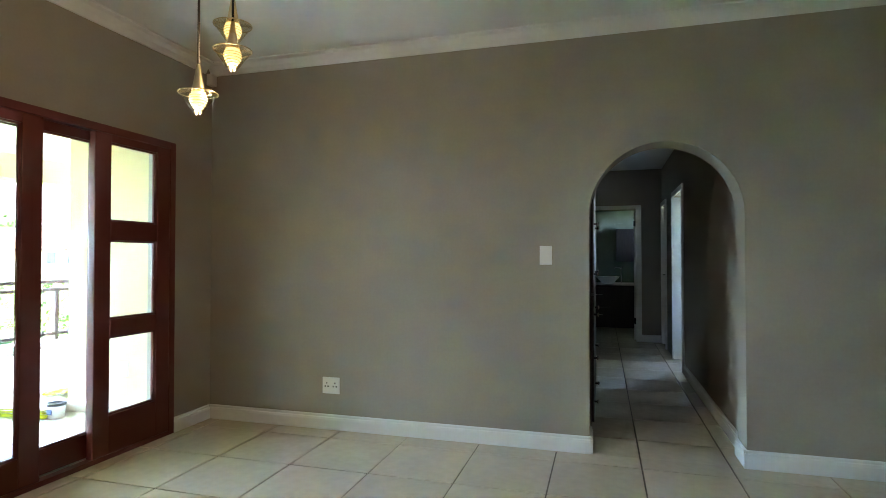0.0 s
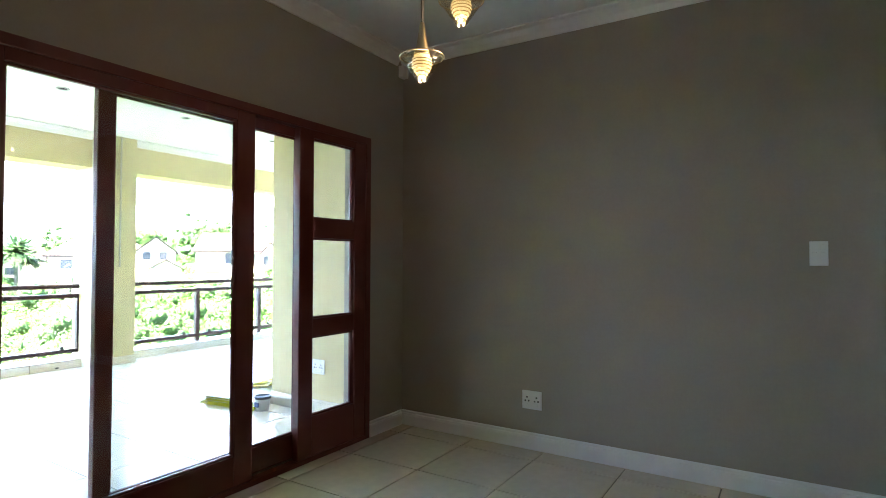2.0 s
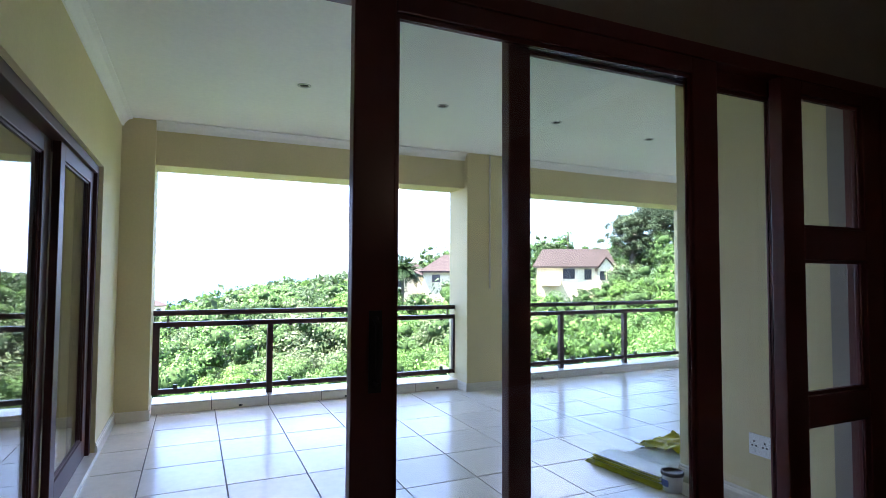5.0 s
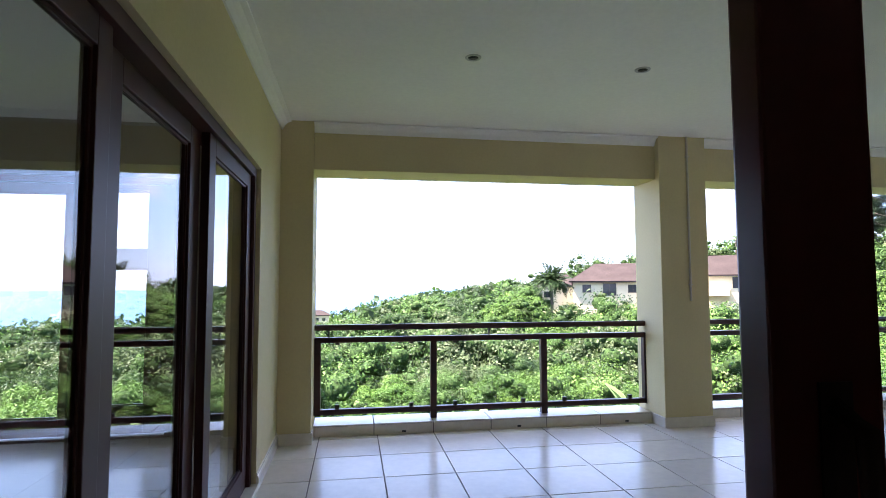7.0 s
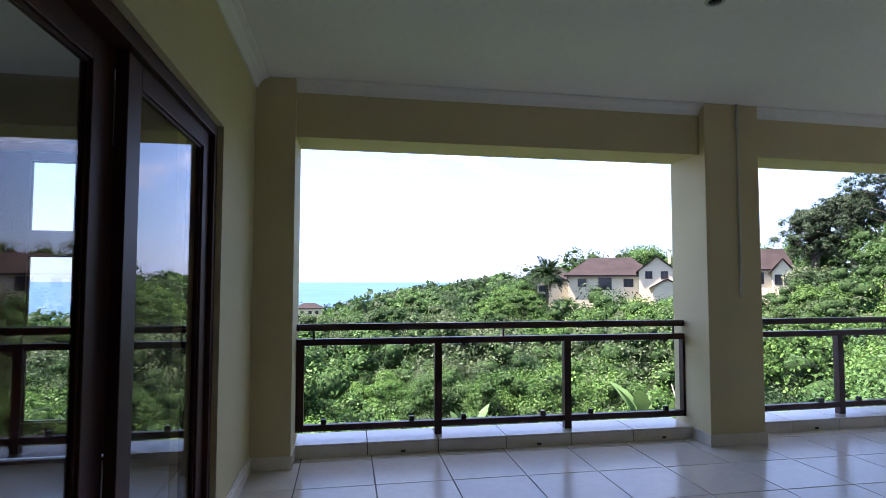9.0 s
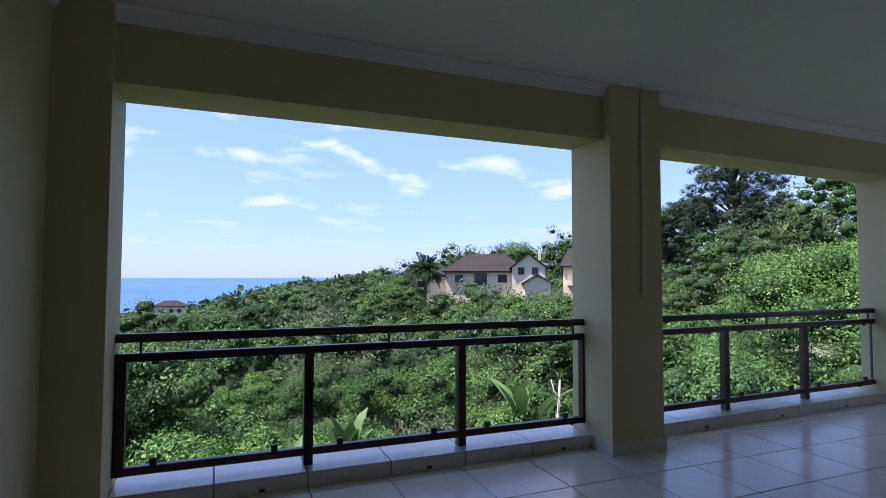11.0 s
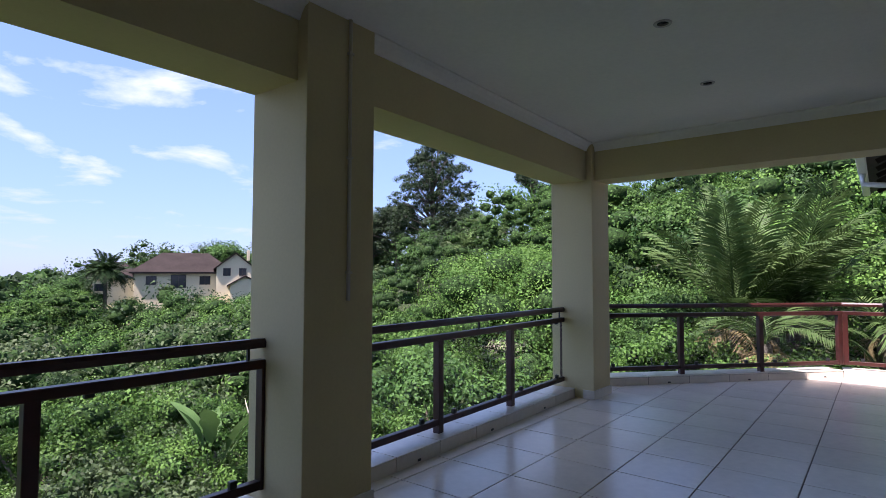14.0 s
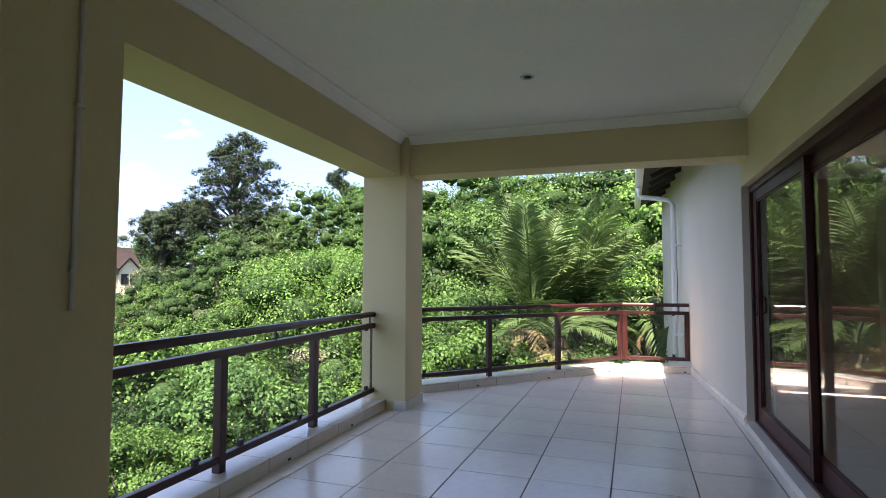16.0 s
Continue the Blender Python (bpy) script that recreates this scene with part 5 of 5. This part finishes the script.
def frond(rng, length, droop, leaflets=34, leaf=0.5, width=0.045):
    """Points of a feather frond along +x: the midrib and its leaflets as quads."""
    V, F = [], []
    pts = []
    for i in range(leaflets + 1):
        t = i / leaflets
        pts.append(np.array([length * (t - 0.12 * t * t * droop), 0, length * (0.55 * t - droop * 0.62 * t * t)]))
    for i in range(2, leaflets):
        t = i / leaflets
        ll = leaf * (0.45 + 0.9 * math.sin(math.pi * min(1, t * 0.9 + 0.08))) * rng.uniform(0.85, 1.1)
        d = pts[i + 1] - pts[i]
        d /= np.linalg.norm(d)
        for s in (-1, 1):
            out = np.array([d[0] * 0.55, s * 0.8, d[2] * 0.55 + 0.15 - 0.25 * rng.random()])
            out /= np.linalg.norm(out)
            tip = pts[i] + out * ll + np.array([0, 0, -0.16 * ll])
            mid = pts[i] + out * ll * 0.5 + np.array([0, 0, 0.02])
            w = d * width
            k = len(V)
            V += [pts[i], mid + w * 0.5, tip, mid - w * 0.5]
            F.append((k, k + 1, k + 2, k + 3))
    for i in range(leaflets):
        k = len(V)
        w = 0.02 * (1 - 0.8 * i / leaflets) + 0.004
        V += [pts[i] + np.array([0, w, 0]), pts[i] - np.array([0, w, 0]), pts[i + 1] - np.array([0, w, 0]), pts[i + 1] + np.array([0, w, 0])]
        F.append((k, k + 1, k + 2, k + 3))
    return np.array(V), F


def feather_palm(label, at, count, length, trunk, seed, droop=(0.6, 1.6), leaf=0.5, dry=0, leaflets=34, width=0.045, group="", rise=(0, 52), girth=0.17, mat=None):
    rng = np.random.default_rng(seed)
    th = thing("palm_tree", label, "palm tree", at, group)
    tr = bmesh.new()
    prof = []
    for i in range(14):
        prof.append(((girth + 0.02 * (i % 2)) * length / 2.6, -trunk + trunk * i / 13))
    lathe(tr, prof, 12)
    part("trunk", tr, M_BARK, th, "ringed palm trunk", True)
    for i in range(count + dry):
        isdry = i >= count
        v, f = frond(rng, length * rng.uniform(0.8, 1.1), rng.uniform(*droop) if not isdry else rng.uniform(2.6, 3.6), leaflets=leaflets, leaf=leaf, width=width)
        me = bpy.data.meshes.new("frond")
        me.from_pydata([tuple(p) for p in v], [], f)
        me.materials.append(M_DRYLEAF if isdry else mat or M_PALMLEAF)
        fr = new("frond", me)
        fr.parent = th
        fr.matrix_local = pose(0, 0, 0.0 if not isdry else -0.15, rng.uniform(-14, 14), -rng.uniform(*rise) if not isdry else 25, 360 * i * 0.382 + rng.uniform(-15, 15))
        if isdry:
            tagged(fr, "hanging dry straw-coloured frond")
    return th


feather_palm("large feather palm with upright arching green fronds beside the balcony", at_view(EYE_END, 9.6, 12.5, 0.35), 18, 2.9, 6.0, 61, (0.2, 0.75), 0.55, 4, 50, 0.052, rise=(18, 56), girth=0.1)
feather_palm("feather palm with long drooping fronds beside the balcony", at_view(EYE_END, 4.9, 13.6, 0.5), 16, 2.8, 6.0, 62, (0.25, 0.9), 0.55, 0, 50, 0.052, rise=(15, 55), girth=0.1)
feather_palm("low palm with dry hanging fronds behind the railing", at_view(EYE_END, 7.0, 11.6, 0.0), 9, 1.6, 3.5, 63, (0.9, 1.9), 0.42, 12)
feather_palm("small palm with arching fronds behind the railing", at_view(EYE_END, -1.5, 12.6, 0.3), 12, 1.6, 3.5, 64, (0.8, 1.7), 0.4, 3)
feather_palm("date palm with a round crown beside the far house", at_view(EYE_MID, 69.3, 77, 1.3), 70, 3.1, 7.0, 65, (0.3, 2.6), 0.65, 0, 18, 0.2, rise=(-20, 70), mat=M_LEAF_DARK)
for i, (hd, dist, z, L) in enumerate(((34.5, 70, 7.5, 2.2), (32.0, 66, 6.6, 2.0), (24.5, 64, 7.8, 2.2), (21.0, 60, 7.3, 2.0), (13.5, 58, 9.8, 2.2), (16.2, 58, 9.0, 2.0), (52.5, 112, 9.5, 2.6), (36.2, 60, 4.2, 2.2), (41.0, 66, 3.6, 2.2), (12.4, 56, 10.4, 1.8))):
    feather_palm("wild palm standing among the hillside trees", at_view(EYE_END, hd, dist, z), 15, L, 5.0, 70 + i, (0.4, 1.7), 0.6, 0, 14, 0.11, "hillside palms")


def paddle_plant(label, at, count, length, seed, spread=35, mat=None, group=""):
    """A clump of long-stalked broad leaves with a folded midrib."""
    rng = np.random.default_rng(seed)
    th = thing("banana_plant", label, "plant", at, group)
    for i in range(count):
        L = length * rng.uniform(0.7, 1.15)
        bm = bmesh.new()
        n = 10
        prev = None
        bend = rng.uniform(0.15, 0.5)
        for j in range(n + 1):
            t = j / n
            w = L * 0.17 * math.sin(math.pi * min(1, 0.06 + t * 0.92)) ** 0.7
            c = Vector((0.75 * L + L * (t - 0.25 * bend * t * t), 0, -L * bend * t * t))
            rip = 1 - 0.25 * rng.random()
            row = [bm.verts.new(c + Vector((0, -w * rip, w * 0.25))), bm.verts.new(c), bm.verts.new(c + Vector((0, w * rip, w * 0.25)))]
            if prev:
                for q in (0, 1):
                    bm.faces.new((prev[q], row[q], row[q + 1], prev[q + 1]))
            prev = row
        tube(bm, [(0, 0, 0), (0.4 * L, 0, 0.01), (0.78 * L, 0, 0)], [0.03, 0.022, 0.014], 5)
        lf = part("leaf", bm, mat or M_PADDLE, th, "", True)
        lf.matrix_local = pose(0, 0, 0, 0, -rng.uniform(90 - spread, 86), 360 * i * 0.382 + rng.uniform(-20, 20))
    part("stem", tube(bmesh.new(), [(0, 0, -3.0), (0, 0, 0.1)], [0.1, 0.06], 8), M_PADDLE, th)
    return th


paddle_plant("wild banana plant with broad upright leaves below the railing", at_view(EYE_MID, 76.5, 11.5, -3.0), 9, 0.9, 81, 40)
paddle_plant("wild banana plant with pale broad leaves below the railing", at_view(EYE_MID, 82.5, 11.0, -3.2), 5, 1.0, 82, 30)
paddle_plant("wild banana plant with broad leaves among the trees", at_view(EYE_END, 54.0, 10.5, -3.4), 7, 1.2, 83, 40)
paddle_plant("wild banana leaf glinting among the palms", at_view(EYE_END, 6.0, 16.0, 0.3), 6, 1.3, 84, 60)
paddle_plant("wild banana plant beside the downpipe", at_view(EYE_END, -2.6, 12.0, -0.95), 5, 0.9, 85, 45)
paddle_plant("wild banana plant at the foot of the slope", at_view(EYE_END, 62.0, 12.0, -3.0), 6, 1.2, 86, 45)

snag = thing("dead_stem", "pale dead tree stem with broken side branches below the railing", "dead tree", at_view(EYE_MID, 55.3, 11.5, -3.6))
part("stem", tube(bmesh.new(), [(0, 0, -1.0), (0.03, 0.02, 0.8), (-0.03, 0.0, 1.8), (0.0, 0.03, 2.75)], [0.06, 0.05, 0.035, 0.02], 7), material("bleached dead wood", (0.42, 0.38, 0.31), 0.9, grain=0.3, grain_scale=15), snag, "", True)
for bz, bx, by in ((1.2, 0.3, 0.1), (1.7, -0.28, 0.12), (2.1, 0.22, -0.15), (2.4, -0.16, -0.08)):
    part("branch", tube(bmesh.new(), [(0, 0, bz), (bx * 0.6, by * 0.6, bz + 0.12), (bx, by, bz + 0.35)], [0.02, 0.014, 0.006], 5), bpy.data.materials["bleached dead wood"], snag, "", True)

# garden trees in front of the far house
for heading, dist, z, size, kind in ((62.3, 74, -3.2, 1.05, 2), (60.6, 73, -4.0, 0.95, 1), (65.4, 75, -4.4, 1.0, 4), (67.6, 74, -4.2, 1.1, 1), (71.6, 78, -2.6, 1.3, 1), (73.2, 82, -3.6, 1.5, 0), (57.6, 72, -4.6, 1.0, 0)):
    m = pose(*at_view(EYE_MID, heading, dist, z), 0, 0, 50 * heading) @ Matrix.Scale(size, 4)
    copy_thing(protos[kind], m).matrix_basis = m
feather_palm("small fan-like palm in front of the far house", at_view(EYE_MID, 64.4, 75, -1.3), 16, 1.5, 3.0, 88, (0.3, 1.0), 0.5, 0, 14, 0.12, rise=(20, 75))

# ---- neighbouring houses ----


def house_box(th, u0, u1, v0, v1, z0, z1, windows=(), name="wall"):
    w = part(name, boxes((u0, u1, v0, v1, z0, z1), bevel=0.03), M_HOUSE, th)
    for wu, wz, ww, wh in windows:
        win = part("window", boxes((wu - ww / 2 - 0.07, wu + ww / 2 + 0.07, v0 - 0.05, v0 + 0.02, wz - wh / 2 - 0.07, wz - wh / 2), (wu - ww / 2 - 0.07, wu + ww / 2 + 0.07, v0 - 0.05, v0 + 0.02, wz + wh / 2, wz + wh / 2 + 0.07), (wu - ww / 2 - 0.07, wu - ww / 2, v0 - 0.05, v0 + 0.02, wz - wh / 2, wz + wh / 2), (wu + ww / 2, wu + ww / 2 + 0.07, v0 - 0.05, v0 + 0.02, wz - wh / 2, wz + wh / 2), (wu - 0.04, wu + 0.04, v0 - 0.05, v0 + 0.02, wz - wh / 2, wz + wh / 2)), M_DARKWOOD, w, "dark framed window")
        part("pane", boxes((wu - ww / 2, wu + ww / 2, v0 - 0.015, v0 - 0.005, wz - wh / 2, wz + wh / 2)), M_WINDARK, win)
    return w


def roof_planes(th, planes):
    """Each slope a slab of its own, with the thickness of its tiles."""
    for quad in planes:
        a, b, c, d = (Vector(p) for p in quad)   # a-b the eave, d-c the ridge
        bm = bmesh.new()
        up = (b - a).cross(d - a).normalized() * 0.1
        vs = [bm.verts.new(x) for x in (a, b, c, d, a + up, b + up, c + up, d + up)]
        for f in ((3, 2, 1, 0), (4, 5, 6, 7), (0, 1, 5, 4), (1, 2, 6, 5), (2, 3, 7, 6), (3, 0, 4, 7)):
            bm.faces.new([vs[k] for k in f])
        part("roof", bm, M_ROOF, th, "brown tiled roof slope")
        part("fascia", bar(a - Vector((0, 0, 0.06)), b - Vector((0, 0, 0.06)), 0.05, 0.16), M_EAVE, th, "dark fascia board")


def hip_roof(th, u0, u1, v0, v1, z, ridge, over=0.5, inset=None):
    u0, u1, v0, v1 = u0 - over, u1 + over, v0 - over, v1 + over
    k = inset if inset is not None else (v1 - v0) / 2
    vm = (v0 + v1) / 2
    return roof_planes(th, [((u0, v0, z), (u1, v0, z), (u1 - k, vm, ridge), (u0 + k, vm, ridge)), ((u1, v1, z), (u0, v1, z), (u0 + k, vm, ridge), (u1 - k, vm, ridge)), ((u0, v1, z), (u0, v0, z), (u0 + k, vm, ridge), (u0 + k, vm, ridge)), ((u1, v0, z), (u1, v1, z), (u1 - k, vm, ridge), (u1 - k, vm, ridge))])


def gable_roof(th, u0, u1, v0, v1, z, ridge, over=0.35):
    um = (u0 + u1) / 2
    part("gable", prism_v(u0, u1, v0, z, ridge - 0.1), M_HOUSE, th)
    return roof_planes(th, [((u0 - over, v1, z - 0.2), (u0 - over, v0 - over, z - 0.2), (um, v0 - over, ridge), (um, v1, ridge)), ((u1 + over, v0 - over, z - 0.2), (u1 + over, v1, z - 0.2), (um, v1, ridge), (um, v0 - over, ridge))])


def prism_v(u0, u1, v0, z, apex):
    bm = bmesh.new()
    um = (u0 + u1) / 2
    a = [bm.verts.new((u, v, w)) for v in (v0, v0 + 0.25) for u, w in ((u0, z - 0.02), (u1, z - 0.02), (um, apex))]
    bm.faces.new((a[0], a[1], a[2]))
    bm.faces.new((a[5], a[4], a[3]))
    for i, j in ((0, 1), (1, 2), (2, 0)):
        bm.faces.new((a[j], a[i], a[i + 3], a[j + 3]))
    bmesh.ops.recalc_face_normals(bm, faces=bm.faces)
    return bm


h1 = thing("house", "two-storey cream house with a brown tiled hip roof among trees", "house", (*HOUSE_1, 0), rz=60.8)
house_box(h1, -8.2, 3.4, 0, 8, -6.5, 1.65, ((-6.2, 0.62, 1.1, 1.0), (-3.0, 0.5, 1.7, 1.6), (0.2, 0.62, 1.2, 1.0)))
hip_roof(h1, -8.2, 3.4, 0, 8, 1.65, 4.3, 0.5, 3.4)
house_box(h1, 1.6, 6.4, -1.0, 7, -6.5, 2.3, ((2.9, 1.75, 0.8, 0.9), (4.9, 1.75, 0.8, 0.9)))
gable_roof(h1, 1.6, 6.4, -1.0, 7, 2.3, 4.3)
house_box(h1, 3.3, 7.0, -3.4, -1.0, -7, 0.1)
gable_roof(h1, 3.3, 7.0, -3.4, -0.9, 0.1, 1.2)
house_box(h1, -13.5, -8.2, 2.5, 8, -6.5, 1.0, ((-12.4, -0.3, 0.9, 0.8),))
hip_roof(h1, -13.5, -8.2, 2.5, 8, 1.0, 3.0, 0.5, 2.4)
part("chimney", boxes((5.6, 6.0, 3.0, 3.4, 3.4, 4.9), bevel=0.03), M_HOUSE, h1)

h2 = thing("house", "cream house with a brown tiled roof and a recessed balcony", "house", (*HOUSE_2, 1.25), rz=51.5)
house_box(h2, -6.0, 5.2, 0, 7, -7.5, 1.2, ((-1.2, 0.2, 1.6, 1.4), (1.6, 0.1, 0.9, 1.4)))
hip_roof(h2, -6.0, 5.2, 0, 7, 1.2, 4.0, 0.5, 1.2)
house_box(h2, 3.0, 5.4, -1.2, 6, -7.5, 0.9, ((3.7, -0.1, 0.7, 1.2), (4.7, -0.1, 0.7, 1.2)))
gable_roof(h2, 3.0, 5.4, -1.2, 6, 0.9, 2.6)
part("balcony", boxes((-5.4, -2.4, -1.3, 0.0, -1.6, -0.75), bevel=0.03), M_HOUSE, h2)

h3 = thing("house", "small distant pale house with a flat brown roof near the coast", "house", (*HOUSE_3, -12.6), rz=93)
house_box(h3, -4.5, 4.0, 0, 7, -3, 3.6, ((-2.6, 2.2, 1.0, 1.0), (0.0, 2.2, 1.0, 1.0), (2.2, 2.2, 1.0, 1.0)))
hip_roof(h3, -4.5, 4.0, 0, 7, 3.6, 5.2, 0.5, 3.0)

# ---- floor tiles, one by one ----


def clip_poly(poly, region):
    """The part of a convex polygon that lies in a convex counter-clockwise region."""
    out = poly
    for (ax, ay), (bx, by) in zip(region, region[1:] + region[:1]):
        src, out = out, []
        for p, q in zip(src, src[1:] + src[:1]):
            dp = (bx - ax) * (p[1] - ay) - (by - ay) * (p[0] - ax)
            dq = (bx - ax) * (q[1] - ay) - (by - ay) * (q[0] - ax)
            if dp >= 0:
                out.append(p)
            if dp * dq < 0:
                s = dp / (dp - dq)
                out.append((p[0] + s * (q[0] - p[0]), p[1] + s * (q[1] - p[1])))
        if not out:
            return []
    return out


def tile_mesh(poly, mat, thick=0.008, edge=0.0025):
    bm = bmesh.new()
    cx, cy = sum(p[0] for p in poly) / len(poly), sum(p[1] for p in poly) / len(poly)
    low = [bm.verts.new((x, y, -thick)) for x, y in poly]
    mid = [bm.verts.new((x, y, -edge * 0.6)) for x, y in poly]
    top = [bm.verts.new((x + (cx - x) * edge / max(0.05, math.hypot(x - cx, y - cy)), y + (cy - y) * edge / max(0.05, math.hypot(x - cx, y - cy)), 0)) for x, y in poly]
    n = len(poly)
    for i in range(n):
        j = (i + 1) % n
        bm.faces.new((low[i], low[j], mid[j], mid[i]))
        bm.faces.new((mid[i], mid[j], top[j], top[i]))
    bm.faces.new(top)
    return finish("tile", bm, mat)


def lay_tiles(parent, region, x_line, y_line, pitch, z, mat, joint=0.008):
    rng = random.Random(5)
    xs = [p[0] for p in region]
    ys = [p[1] for p in region]
    whole = tile_mesh([(0, 0), (pitch - joint, 0), (pitch - joint, pitch - joint), (0, pitch - joint)], mat)
    i0, i1 = math.floor((min(xs) - x_line) / pitch), math.ceil((max(xs) - x_line) / pitch)
    j0, j1 = math.floor((min(ys) - y_line) / pitch), math.ceil((max(ys) - y_line) / pitch)
    for i in range(i0, i1):
        for j in range(j0, j1):
            ox, oy = x_line + i * pitch + joint / 2, y_line + j * pitch + joint / 2
            s = pitch - joint
            cell = [(ox, oy), (ox + s, oy), (ox + s, oy + s), (ox, oy + s)]
            got = clip_poly(cell, region)
            if len(got) < 3:
                continue
            area = abs(sum(a[0] * b[1] - b[0] * a[1] for a, b in zip(got, got[1:] + got[:1]))) / 2
            if area < 0.002:
                continue
            me = whole if area > s * s * 0.999 else tile_mesh([(x - ox, y - oy) for x, y in got], mat)
            t = new("tile", me)
            t.parent = parent
            t.matrix_local = pose(ox, oy, z + rng.uniform(-0.0006, 0.0006), rng.uniform(-0.04, 0.04), rng.uniform(-0.04, 0.04), 0)


lay_tiles(bpy.data.objects["floor"], [(-2.848, -1.6), (3.0, -1.6), (3.0, YN), (-2.848, YN)], -2.22, 3.05, 0.515, 0.0, M_TILE_IN)
lay_tiles(bpy.data.objects["floor"], [(0.0, YN + 0.0), (0.99, YN + 0.0), (0.99, 10.9), (0.0, 10.9)], -0.16, 3.60, 0.515, 0.0, M_TILE_IN)
fb = bpy.data.objects["floor_balcony"]
lay_tiles(fb, [(XK - 0.14, YW), (XE, YW), (XE, 10.98), (-5.42, 10.90), (XK - 0.14, 8.42)], -5.40, 0.47, 0.515, FLOOR_OUT, M_TILE_OUT)
lay_tiles(fb, [(XE + 0.002, YW), (-3.09, YW), (-3.09, YN), (XE + 0.002, YN)], -5.40, 0.47, 0.515, FLOOR_OUT, M_TILE_OUT)
structure("floor_back", boxes((-2.85, 4.2, -4.2, -1.602, -0.012, 0.0), (3.002, 4.2, -1.602, YN, -0.012, 0.0)), M_TILE_IN, "beige tiled floor at the back of the living room", "floor")
